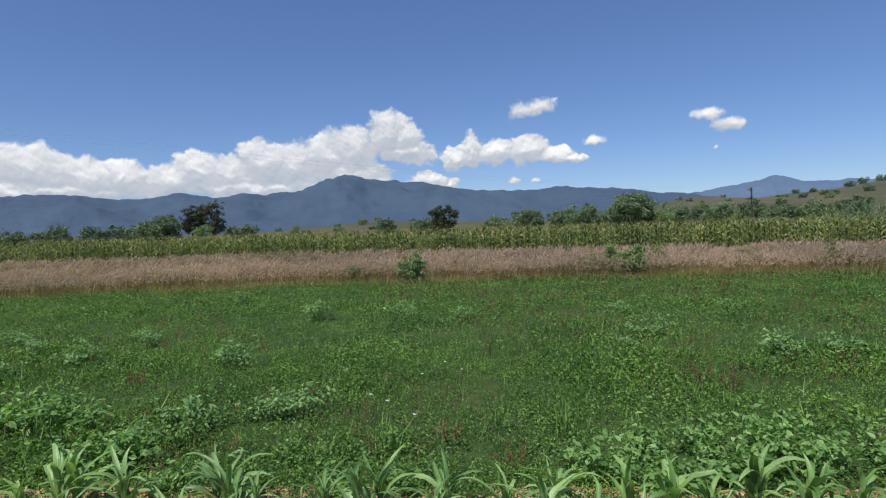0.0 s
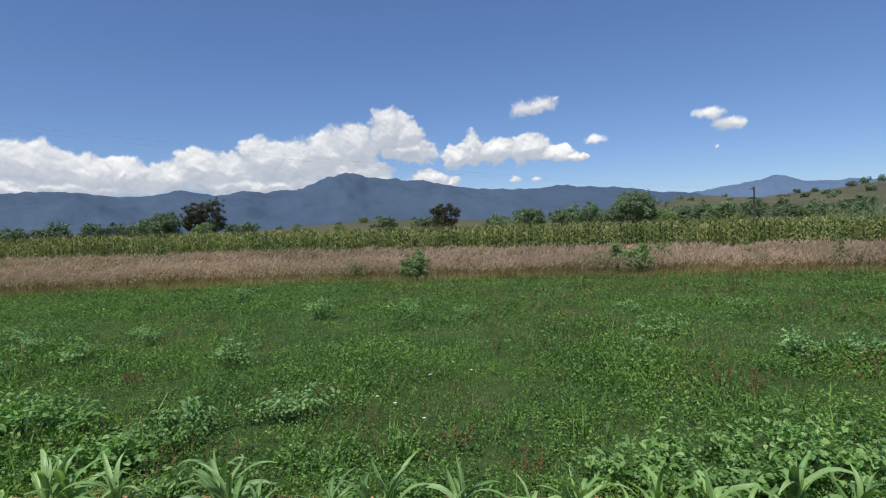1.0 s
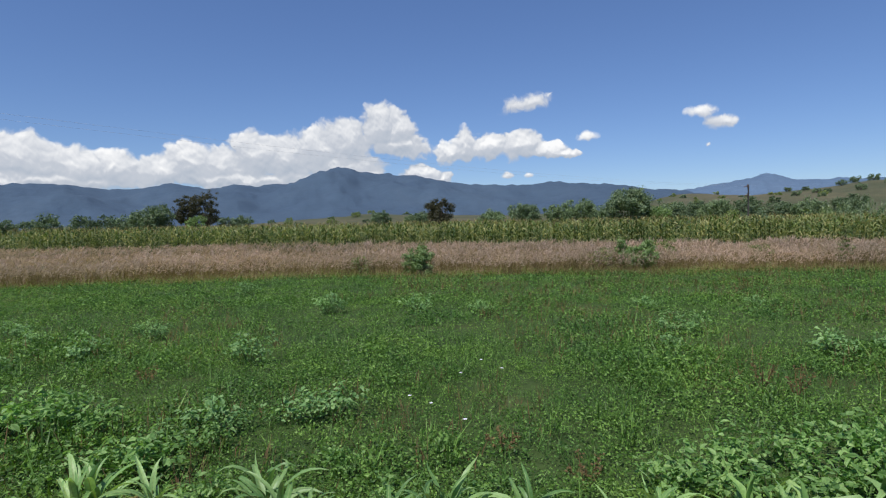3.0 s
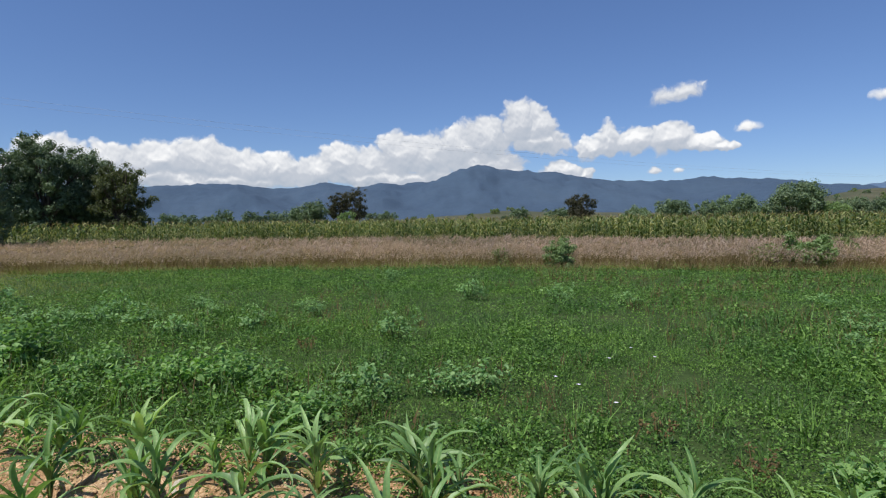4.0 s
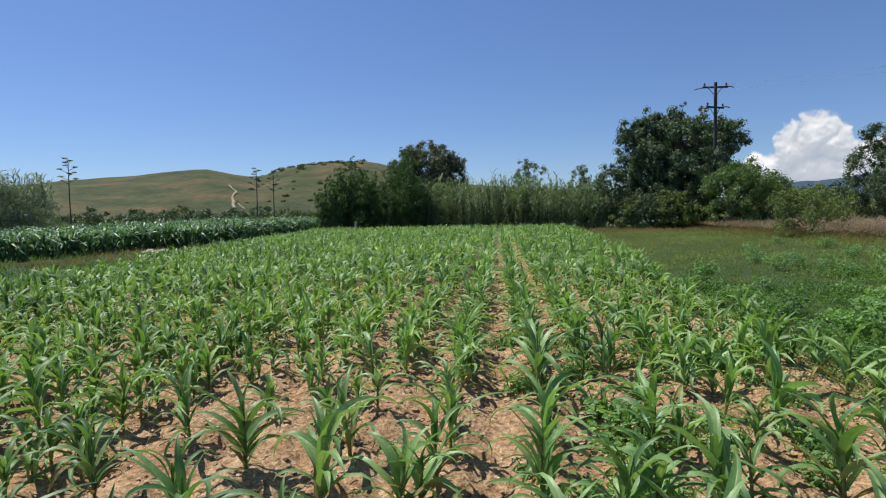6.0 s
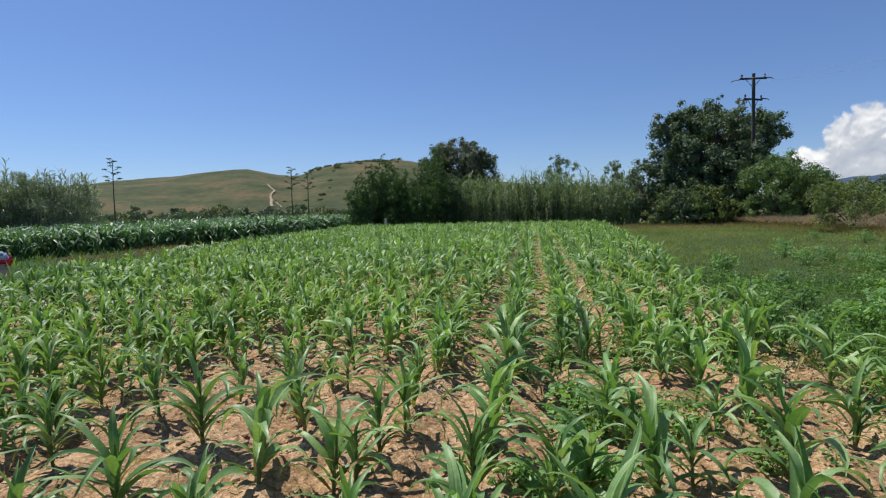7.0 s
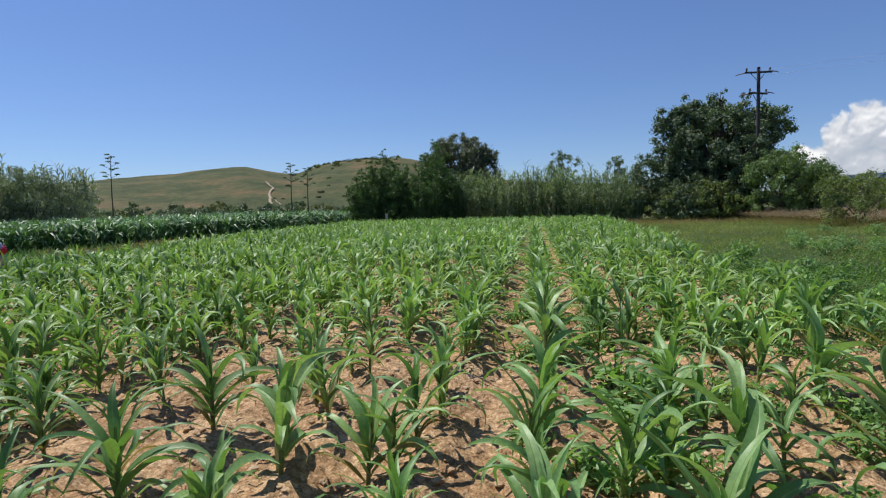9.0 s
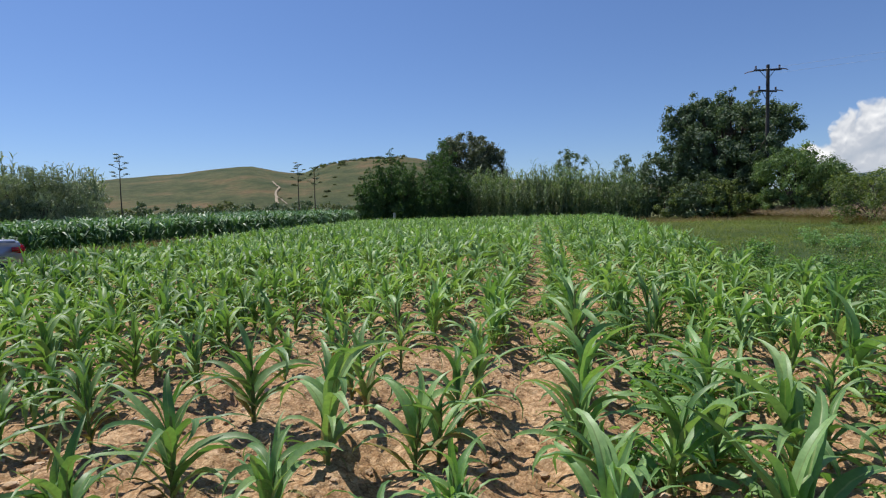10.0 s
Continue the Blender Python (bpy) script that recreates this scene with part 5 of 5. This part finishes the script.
for n, (x, y, w, h, mat) in enumerate(BUSHES):
    tree("understorey_bush", x, y, crown(128 + n, 9, w, w * 1.15, 0.6, h, w * 0.55), mat, "leafy bush at the foot of the trees", 530 + n, 0.19, 12, 0.1, 0.5, group="bushes under the trees", category="bush", heart=12)
tree("back_tree", -61, 8.0, crown(134, 7, 0.9, 1.1, 3.4, 6.3, 0.75), M_TREE, "narrow green tree standing out of the reeds", 135, 0.18, 13, 0.12, 2.0, heart=10)
tree("back_tree", -62, 2.6, crown(138, 9, 1.4, 1.9, 3.6, 7.0, 0.85), M_TREE_DARK, "open dark tree standing out of the reeds", 139, 0.18, 11, 0.12, 2.5, heart=10)
tree("back_tree", -60, 25.5, crown(140, 10, 3.0, 3.4, 1.6, 4.2, 1.3), M_TREE_DARK, "dark tree behind the willows", 141, 0.32, 15, 0.2, 1.6)
tree("back_tree", -64, 32, crown(142, 10, 3.0, 4.4, 1.2, 3.4, 1.2), M_TREE_DARK, "dark tree behind the willows", 143, 0.32, 15, 0.2, 1.4)
tree("back_tree", -70, 40, crown(144, 9, 3.0, 4.4, 1.2, 3.8, 1.2), M_TREE_DARK, "dark tree behind the willows", 145, 0.32, 15, 0.2, 1.4)

# Shrub at the corner of the pink grass, and pale scrub behind it.
tree("corner_shrub", -34.2, 17.7, crown(144, 15, 1.9, 2.4, 0.5, 2.5, 0.75), M_SHRUB, "scraggy olive shrub at the edge of the pink grass", 145, 0.17, 15, 0.05, 0.4, category="bush")
tree("pale_scrub", -46, 20.8, crown(146, 15, 2.3, 3.2, 0.6, 2.9, 0.85), M_SHRUB, "pale leafy scrub beside the pink grass", 147, 0.24, 17, 0.08, 0.6, category="bush")
tree("pale_scrub", -49, 24.6, crown(148, 12, 2.3, 3.0, 0.6, 2.9, 0.85), M_SHRUB, "pale leafy scrub beside the pink grass", 149, 0.24, 17, 0.08, 0.6, category="bush")

# The group of broad trees behind the corn.
tree("thorn_tree", -47.6, 29.8, crown(150, 30, 3.3, 3.6, 0.5, 7.3, 1.25), M_TREE_DARK, "bushy dark green thorn tree branching from the ground", 151, 0.16, 15, 0.18, 0.7, leaf_aspect=0.5, heart=12)
for n, (az, r, w, top, mat) in enumerate([(56.3, 75, 3.4, 11.0, M_TREE_DARK), (53.2, 76, 4.4, 12.0, M_TREE_DARK), (50.6, 79, 4.2, 11.2, M_TREE_DARK), (47.8, 75, 3.2, 9.8, M_TREE_RUST)]):
    x, y, _ = at_az(az, r)
    tree("broad_tree", x, y, crown(152 + n, 24, w, w, 1.6, top - 1.2, w * 0.4), mat, "broad dark green shade tree behind the corn", 160 + n, 0.22, 11, 0.4, 2.6, heart=12, group="shade trees behind the corn")

# Trees across the valley: azimuth, distance, half width, foot and top of the crown.
FAR_TREES = [
    (31.6, 120, 3.6, 1.0, 6.4, M_TREE_DARK, "round green tree across the corn"),
    (29.0, 122, 2.6, 2.2, 8.8, M_TREE_BROWN, "dark open tree across the corn"),
    (27.3, 121, 2.4, 2.2, 9.3, M_TREE_BROWN, "dark open tree across the corn"),
    (28.2, 116, 2.0, 0.8, 4.4, M_TREE_BRIGHT, "small green tree across the corn"),
    (25.6, 125, 1.8, 0.8, 4.2, M_TREE_DARK, "small green tree across the corn"),
    (24.3, 125, 2.2, 0.6, 4.4, M_TREE_DARK, "small green tree across the corn"),
    (5.5, 118, 2.8, 1.2, 7.4, M_TREE_BROWN, "dark rounded tree across the corn"),
    (7.6, 125, 3.0, 0.8, 4.2, M_TREE_DARK, "low dark tree across the corn"),
    (11.2, 150, 2.6, 0.8, 5.4, M_TREE_DARK, "low dark tree across the corn"),
    (-2.8, 120, 3.2, 1.4, 5.6, M_TREE_DARK, "rounded green tree across the corn"),
    (0.5, 130, 3.0, 0.8, 4.4, M_TREE, "low olive tree across the corn"),
    (-8.3, 118, 3.2, 1.2, 6.0, M_TREE, "rounded bright green tree across the corn"),
    (-5.8, 128, 3.0, 0.8, 5.4, M_TREE, "low olive tree across the corn"),
    (-12.6, 116, 4.2, 2.0, 8.2, M_TREE_DARK, "tall green tree across the corn"),
    (-10.8, 130, 2.8, 1.0, 5.4, M_TREE, "low olive tree across the corn"),
    (-15.2, 118, 2.6, 0.8, 4.4, M_TREE_BRIGHT, "low bright green tree across the corn"),
    (-16.5, 150, 3.8, 1.0, 6.2, M_TREE_DARK, "dark scrub tree at the foot of the hill"),
    (-18.6, 145, 3.4, 1.0, 5.6, M_TREE_DARK, "dark scrub tree at the foot of the hill"),
    (-20.2, 140, 3.4, 1.0, 6.0, M_TREE, "olive scrub tree at the foot of the hill"),
    (-22.6, 135, 3.2, 1.0, 6.2, M_TREE_DARK, "green scrub tree at the foot of the hill"),
    (-25.0, 135, 3.0, 1.0, 5.2, M_TREE_DARK, "green scrub tree at the foot of the hill"),
    (-27.4, 132, 3.4, 1.0, 5.6, M_TREE, "olive scrub tree at the foot of the hill"),
    (-29.8, 130, 3.2, 1.0, 6.0, M_TREE_DARK, "green scrub tree at the foot of the hill"),
]
for n, (az, r, w, z0, z1, mat, label) in enumerate(FAR_TREES):
    x, y, _ = at_az(az, r)
    tree("valley_tree", x, y, crown(200 + n, 12, w, w, z0 + w * 0.3, z1 - w * 0.28, w * 0.5), mat, label, 230 + n, 0.36, 14 if mat is M_TREE_BROWN else 9, 0.2, max(0.6, z0), heart=7, group="trees across the valley")
for n, (az, w, h) in enumerate([(44, 4, 4), (42.6, 4, 3.6), (40.5, 3.4, 3.2), (39.2, 4, 5.2), (36.8, 4.5, 5.0), (35.2, 4, 4.8), (33.6, 3.6, 4.4), (47, 4, 5), (48.8, 2.6, 5.0)]):
    x, y, _ = at_az(az, 190)
    tree("far_tree", x, y, crown(260 + n, 8, w, w, 1.0, h * 0.78 + 1.3, w * 0.45), M_TREE_DARK, "dark far tree at the foot of the mountains", 280 + n, 0.6, 13, 0.2, 1.0, group="far tree line")


def hill_spot(az, r):
    x, y, _ = at_az(az, r)
    z = float(ground_height(np.array([x]), np.array([y]))[0])
    uneven = 1.6 * float(smooth_step(r, 130, 260) * (1 - smooth_step(r, 420, 800)))
    return x, y, z + uneven * float(fbm(np.array([x]), np.array([y]), 0.02)[0])


# Trees scattered on the dry hills.
HILL_TREES = [(-24.6, 300, 2.7), (-26.2, 330, 2.2), (-27.6, 345, 2.5), (-28.4, 330, 2.2), (-29.3, 390, 3.2), (-30.2, 400, 3.4), (-31.4, 405, 3.8), (-26.8, 400, 2.5), (-25.6, 405, 2.4), (-23.4, 240, 2.5), (-30.6, 330, 3.0), (-32.5, 380, 3.4), (-21.5, 260, 2.2), (-19.0, 250, 2.0)]
for n, (az, r, w) in enumerate(HILL_TREES):
    x, y, z = hill_spot(az, r)
    tree("hill_tree", x, y, crown(300 + n, 7, w * 1.0, w * 0.8, 0.7, 0.95 * w, w * 0.42), M_TREE_DARK, "dark rounded tree on the dry hill", 320 + n, 0.6, 9, 0.25, 0.9, z - 0.4, group="hill trees")
rng_hill = np.random.default_rng(7)
for n in range(30):
    az = 104.5 + 0.3 * n + rng_hill.normal(0, 0.15)
    x, y, z = hill_spot(az, 288 + rng_hill.normal(0, 7))
    w = rng_hill.uniform(0.7, 1.5)
    tree("hill_tree", x, y, crown(340 + n, 5, w * 1.2, w, 0.3, 0.9 * w, w * 0.5), M_TREE_RUST, "dull low tree on the hill crest", 360 + n, 0.4, 9, 0.15, 0.4, z - 0.4, group="crest trees")
for n in range(34):
    az = 107.5 + 0.82 * n + rng_hill.normal(0, 0.3)
    x, y, z = hill_spot(az, 112 + rng_hill.normal(0, 10))
    w = rng_hill.uniform(1.8, 3.2)
    tree("scrub_bush", x, y, crown(380 + n, 8, w * 1.4, w, 0.6, rng_hill.uniform(2.6, 3.8) if n % 4 == 1 else rng_hill.uniform(1.6, 2.6), w * 0.5), (M_TREE_DARK, M_TREE_DARK, M_TREE_RUST)[n % 3], "grey-green scrub at the foot of the hill", 400 + n, 0.36, 11, 0.12, 0.5, z - 0.2, group="hill foot scrub", category="bush", heart=10)
for n in range(66):
    x, y, z = hill_spot(rng_hill.uniform(104, 116.5), rng_hill.uniform(170, 285)) if n < 36 else hill_spot(rng_hill.uniform(104.5, 112.5), rng_hill.uniform(258, 292))
    w = rng_hill.uniform(0.5, 1.1) if n < 36 else rng_hill.uniform(0.8, 1.5)
    tree("hill_bush", x, y, crown(420 + n, 4, w * 1.2, w, 0.3, w * 0.8, w * 0.55), M_TREE_RUST, "small dull bush on the dry slope", 440 + n, 0.35, 9, 0.08, 0.3, z - 0.3, group="hill bushes", category="bush")

for n in range(26):
    az = -13.5 - 19 * rng_hill.random()
    x, y, z = hill_spot(az, rng_hill.uniform(105, 185))
    w = rng_hill.uniform(1.8, 3.2)
    tree("scrub_bush", x, y, crown(560 + n, 6, w * 1.4, w, 0.7, rng_hill.uniform(1.6, 3.4), w * 0.5), (M_TREE_DARK, M_SHRUB, M_TREE)[n % 3], "grey-green scrub beyond the corn", 600 + n, 0.5, 10, 0.12, 0.6, z - 0.2, group="scrub beyond the corn", category="bush")
for n in range(30):
    az = -4 + 26 * rng_hill.random()
    x, y, z = hill_spot(az, rng_hill.uniform(250, 400))
    w = rng_hill.uniform(1.4, 2.8)
    tree("hill_bush", x, y, crown(900 + n, 4, w * 1.3, w, 0.6, w, w * 0.55), M_TREE_DARK if n % 2 else M_SHRUB, "low dark scrub on the dry rise", 940 + n, 0.6, 12, 0.1, 0.5, z - 0.3, group="hill bushes", category="bush")

for n in range(44):
    x, y, z = hill_spot(-13 - 20 * rng_hill.random(), rng_hill.uniform(195, 390))
    w = rng_hill.uniform(0.8, 1.9)
    tree("hill_bush", x, y, crown(1000 + n, 4, w * 1.2, w, 0.5, w, w * 0.55), M_SHRUB if n % 3 else M_TREE, "grey-green bush on the dry rise", 1050 + n, 0.6, 12, 0.1, 0.5, z - 0.3, group="hill bushes", category="bush")


# Bushes in the pink grass.
tree("grass_bush", -2.45, 25.6, crown(460, 7, 0.6, 0.6, 0.2, 1.1, 0.42), M_TREE_BRIGHT, "dense fresh green bush before the pink grass", 461, 0.11, 30, 0.03, 0.2, heart=8, category="bush")
tree("grass_bush", -5.2, 26.2, crown(462, 5, 0.4, 0.4, 0.25, 0.8, 0.26), M_SHRUB, "small scraggy green bush before the pink grass", 463, 0.1, 10, 0.02, 0.2, category="bush")
tree("grass_bush", 7.3, 27.4, crown(464, 11, 1.15, 0.8, 0.2, 1.1, 0.46), M_TREE_BRIGHT, "fresh green bush in the pink grass", 465, 0.12, 28, 0.03, 0.2, heart=8, category="bush")
tree("grass_bush", 6.0, 27.6, crown(466, 9, 1.3, 0.7, 0.25, 0.85, 0.36), M_SHRUB, "low sprawling bush in the pink grass", 467, 0.1, 10, 0.03, 0.2, category="bush")
tree("grass_bush", 8.8, 28.4, crown(468, 6, 0.8, 0.6, 0.4, 1.4, 0.3), M_SHRUB, "thin scraggy bush in the pink grass", 469, 0.1, 8, 0.03, 0.2, category="bush")
tree("tall_weed", 16.2, 27.6, [(0, 0, 0.5 + 0.3 * k, 0.3, 0.3) for k in range(5)], M_SHRUB, "tall thin leafy weed in the pink grass", 471, 0.1, 9, 0.03, 0.3, category="weed")
tree("tall_weed", 13.2, 29.5, [(0.3 * k, 0, 0.7, 0.4, 0.35) for k in range(3)], M_SHRUB, "low leafy weed in the pink grass", 472, 0.1, 9, 0.02, 0.2, category="weed")
tree("edge_willow", 31.5, 41.5, crown(473, 10, 1.6, 1.8, 1.0, 4.6, 0.95), M_TREE, "feathery dark green tree at the corn edge", 474, 0.26, 14, 0.1, 0.8, leaf_aspect=0.35, droop=0.8)


# ---- agaves in flower ----
def agave_stalk(x, y, h, seed):
    rng = np.random.default_rng(seed)
    root = new("agave_flower_stalk")
    root.matrix_basis = pose(x, y, 0)
    v, f, m = tube([(0, 0, 0), (0.05, 0, h * 0.5), (0.0, 0.05, h)], [0.09, 0.07, 0.03], 6)
    part("stalk", mesh_np("stalk", v, f, [M_BARK], None, True), root, "tall thin brown stalk")
    for k in range(11):
        u = k / 10
        z = h * (0.7 + 0.29 * u)
        a = k * 2.4 + rng.normal(0, 0.25)
        r = 0.2 + 0.75 * math.sin(math.pi * (0.25 + 0.7 * u)) * rng.uniform(0.75, 1.1)
        tip = np.array([r * math.cos(a), r * math.sin(a), z + 0.15])
        wood = tube([(0, 0, z - 0.2), tip * [0.6, 0.6, 1] - [0, 0, 0.18], tip], [0.03, 0.024, 0.016], 4)
        n = 80
        e = unit(rng, n)
        pad = kites(tip + e * [0.34, 0.34, 0.1] * rng.uniform(0.3, 1, (n, 1)) + [0, 0, 0.05], e * 0.4 + [0, 0, 0.9], unit(rng, n), rng.uniform(0.14, 0.24, n), rng.uniform(0.09, 0.15, n))
        v, f, m = stack([(wood[0], wood[1], 0), (pad[0], pad[1], 1)])
        part("flower_branch", mesh_np("flower_branch", v, f, [M_BARK, M_TREE_DARK], m), root)
    return tagged(root, "tall agave flower stalk with tiered seed pads", "agave", "agave stalks")


for n, (az, r, h) in enumerate([(129.4, 78, 8.8), (114.4, 82, 8.2), (112.9, 84, 7.6)]):
    x, y, _ = at_az(az, r)
    agave_stalk(x, y, h, 480 + n)


# ---- power line ----
POLE_A, POLE_B = Vector((-48.9, 17.4, 0)), Vector((46.4, 110.0, 0))


def power_pole(foot, h, turn):
    root = new("power_pole")
    root.matrix_basis = Matrix.Translation(foot) @ Matrix.Rotation(turn, 4, "Z")
    v, f, m = tube([(0, 0, -0.5), (0, 0, h * 0.5), (0, 0, h)], [0.16, 0.14, 0.12], 10)
    part("pole", mesh_np("pole", v, f, [M_POLE], None, True), root)
    for z, half, tilt in ((h - 0.35, 0.95, 0.05), (h - 1.95, 0.66, 0.14)):
        bm = bmesh.new()
        bmesh.ops.create_cube(bm, size=1.0, matrix=pose(0, 0.16, z, 0, math.degrees(tilt), 0) @ Matrix.Diagonal((2 * half, 0.11, 0.14, 1)))
        bmesh.ops.bevel(bm, geom=bm.edges[:], offset=0.012, segments=1, affect="EDGES")
        arm = part("crossarm", mesh_bm("crossarm", bm, [M_POLE]), root)
        for s in (-1, 1):
            v, f, m = tube([(s * half * 0.55, 0.16, z - 0.04), (s * 0.1, 0.12, z - 0.6)], [0.022, 0.022], 4)
            part("brace", mesh_np("brace", v, f, [M_POLE]), root)
        for k in ((-0.92, -0.1, 0.92) if half > 1 else (-0.85, 0.85)):
            bm = bmesh.new()
            for dz, rad in ((0.1, 0.03), (0.17, 0.09), (0.24, 0.065), (0.3, 0.085)):
                bmesh.ops.create_cone(bm, cap_ends=True, segments=10, radius1=rad, radius2=rad * 0.6, depth=0.08, matrix=pose(k * half, 0.16, z + dz - tilt * k * half))
            part("insulator", mesh_bm("insulator", bm, [M_PORCELAIN], True), arm, "brown glazed insulator")
        for s in (-1, 1):
            v, f, m = tube([(s * half, 0.16, z), (s * (half + 0.35), 0.5, z + 0.02), (s * (half + 0.55), 0.75, z - 0.02)], [0.05, 0.04, 0.03], 6)
            part("strain_insulator", mesh_np("strain_insulator", v, f, [M_PORCELAIN], None, True), arm, "brown glazed strain insulator")
    return tagged(root, "weathered wooden power pole with two crossarms", "power pole", "power poles")


along = math.atan2(*(POLE_B - POLE_A).yx) - math.pi / 2
power_pole(POLE_A, 11.8, radians(82))
power_pole(POLE_B, 7.9, radians(70))
for k in (-1.2, 1.2):
    side = Vector((math.cos(along), math.sin(along), 0)) * k
    a, b = POLE_A + side + Vector((0, 0, 11.3)), POLE_B + side + Vector((0, 0, 7.7))
    pts = [a.lerp(b, u) - Vector((0, 0, 1.6 * 4 * u * (1 - u))) for u in np.linspace(0, 1, 24)]
    v, f, m = tube(pts, [0.005] * 24, 4)
    tagged(new("power_line", mesh_np("power_line", v, f, [M_WIRE])), "thin grey power line sagging between the poles", "wire", "power lines")

# ---- posts, stones, car, track ----
for n, (x, y, h) in enumerate([(-48.6, -12.6, 1.25), (-48.9, -13.5, 0.75), (-49.2, -14.3, 0.8)]):
    bm = bmesh.new()
    bmesh.ops.create_cone(bm, cap_ends=True, segments=8, radius1=0.13, radius2=0.11, depth=h + 0.2, matrix=pose(0, 0, h / 2 - 0.1, 0, 2 * n - 2, 0))
    bmesh.ops.bevel(bm, geom=bm.edges[:], offset=0.015, segments=1, affect="EDGES")
    ob = new("fence_post", mesh_bm("fence_post", bm, [M_POST]))
    ob.matrix_basis = pose(x, y, 0)
    tagged(ob, "short grey fence post by the bamboo", "post", "fence posts")

rng_stone = np.random.default_rng(5)
for n in range(12):
    s = rng_stone.uniform(0.12, 0.28)
    field_stone(-27.2 + rng_stone.normal(0, 0.35), -17.1 + rng_stone.normal(0, 0.38), s * 0.3, s, 500 + n, "pale limestone rock heaped in the lane", M_STONE, "stone heap")


def hill_track(ends, r0, r1, wide, seed):
    """A pale dirt track on the hill: azimuths at even steps of the way from r0 to r1, with a ragged edge."""
    rng = np.random.default_rng(seed)
    rows = []
    for u in np.linspace(0, 1, 40):
        az = np.interp(u, np.linspace(0, 1, len(ends)), ends) + 0.05 * math.sin(u * 17.0)
        x, y, z = hill_spot(az, r0 + (r1 - r0) * u)
        rows.append((Vector((x, y, z + 0.35)), wide * (1 - 0.35 * u) * rng.uniform(0.6, 1.3)))
    v = []
    for k, (p, w) in enumerate(rows):
        d = rows[min(k + 1, 39)][0] - rows[max(k - 1, 0)][0]
        s = d.cross(Vector((0, 0, 1))).normalized() * w
        v += [p - s, p + s]
    f = np.array([[2 * k, 2 * k + 1, 2 * k + 3, 2 * k + 2] for k in range(39)])
    tagged(new("dirt_track", mesh_np("dirt_track", np.array(v), f, [M_DIRT])), "pale dirt track climbing the dry hill", "track", kind="structure")


hill_track([116.6, 116.8, 116.45, 117.1], 172, 222, 0.42, 1)
hill_track([115.7, 116.1, 116.7], 170, 186, 0.22, 2)


def car(x, y, heading):
    """A silver saloon, x along its length with the tail at x = 0."""
    root = new("parked_car")
    root.matrix_basis = pose(x, y, 0, 0, 0, heading)
    side = [(0.02, 0.42), (0.0, 0.62), (0.05, 0.86), (0.12, 0.95), (0.5, 0.97), (0.95, 0.98), (2.6, 0.95), (3.3, 0.9), (4.0, 0.78), (4.22, 0.62), (4.25, 0.36), (3.9, 0.22), (0.3, 0.24)]

    def hull(outline, halves, mat, name, label=""):
        bm = bmesh.new()
        rings = []
        for s in (-1, 1):
            rings.append([bm.verts.new((px, s * hw, pz)) for (px, pz), hw in zip(outline, halves)])
        k = len(outline)
        for j in range(k):
            bm.faces.new((rings[0][j], rings[0][(j + 1) % k], rings[1][(j + 1) % k], rings[1][j]))
        bm.faces.new(rings[0][::-1])
        bm.faces.new(rings[1])
        bmesh.ops.recalc_face_normals(bm, faces=bm.faces)
        bmesh.ops.bevel(bm, geom=bm.edges[:], offset=0.045, segments=3, affect="EDGES", clamp_overlap=True)
        return part(name, mesh_bm(name, bm, [mat], True), root, label)

    hull(side, [0.8 if px < 0.1 or px > 4.1 else 0.86 for px, _ in side], M_CAR, "body")
    cabin = [(0.62, 0.96), (1.2, 1.36), (1.5, 1.42), (2.3, 1.42), (2.65, 1.33), (3.35, 0.92)]
    hull(cabin, [0.76, 0.62, 0.6, 0.6, 0.62, 0.76], M_GLASS, "cabin_glass", "dark car windows")
    hull([(1.15, 1.37), (1.5, 1.45), (2.3, 1.45), (2.7, 1.36), (2.3, 1.4), (1.5, 1.4)], [0.6] * 6, M_CAR, "roof")
    for s in (-1, 1):
        bm = bmesh.new()
        bmesh.ops.create_cube(bm, size=1.0, matrix=pose(0.13, s * 0.72, 0.76) @ Matrix.Diagonal((0.3, 0.26, 0.18, 1)))
        bmesh.ops.bevel(bm, geom=bm.edges[:], offset=0.04, segments=2, affect="EDGES")
        part("tail_lamp", mesh_bm("tail_lamp", bm, [M_TAIL], True), root, "red tail lamp")
        for wx in (0.8, 3.4):
            bm = bmesh.new()
            bmesh.ops.create_cone(bm, cap_ends=True, segments=24, radius1=0.31, radius2=0.31, depth=0.2, matrix=pose(wx, s * 0.79, 0.31, 90))
            bmesh.ops.bevel(bm, geom=bm.edges[:], offset=0.03, segments=2, affect="EDGES")
            wheel = part("wheel", mesh_bm("wheel", bm, [M_RUBBER], True), root, "black tyre")
            bm = bmesh.new()
            bmesh.ops.create_cone(bm, cap_ends=True, segments=20, radius1=0.2, radius2=0.18, depth=0.03, matrix=pose(wx, s * 0.9, 0.31, 90))
            part("rim", mesh_bm("rim", bm, [M_RIM], True), wheel, "silver wheel rim")
    return tagged(root, "silver saloon car parked beside the maize", "car")


car(-11.6, -11.65, -42)
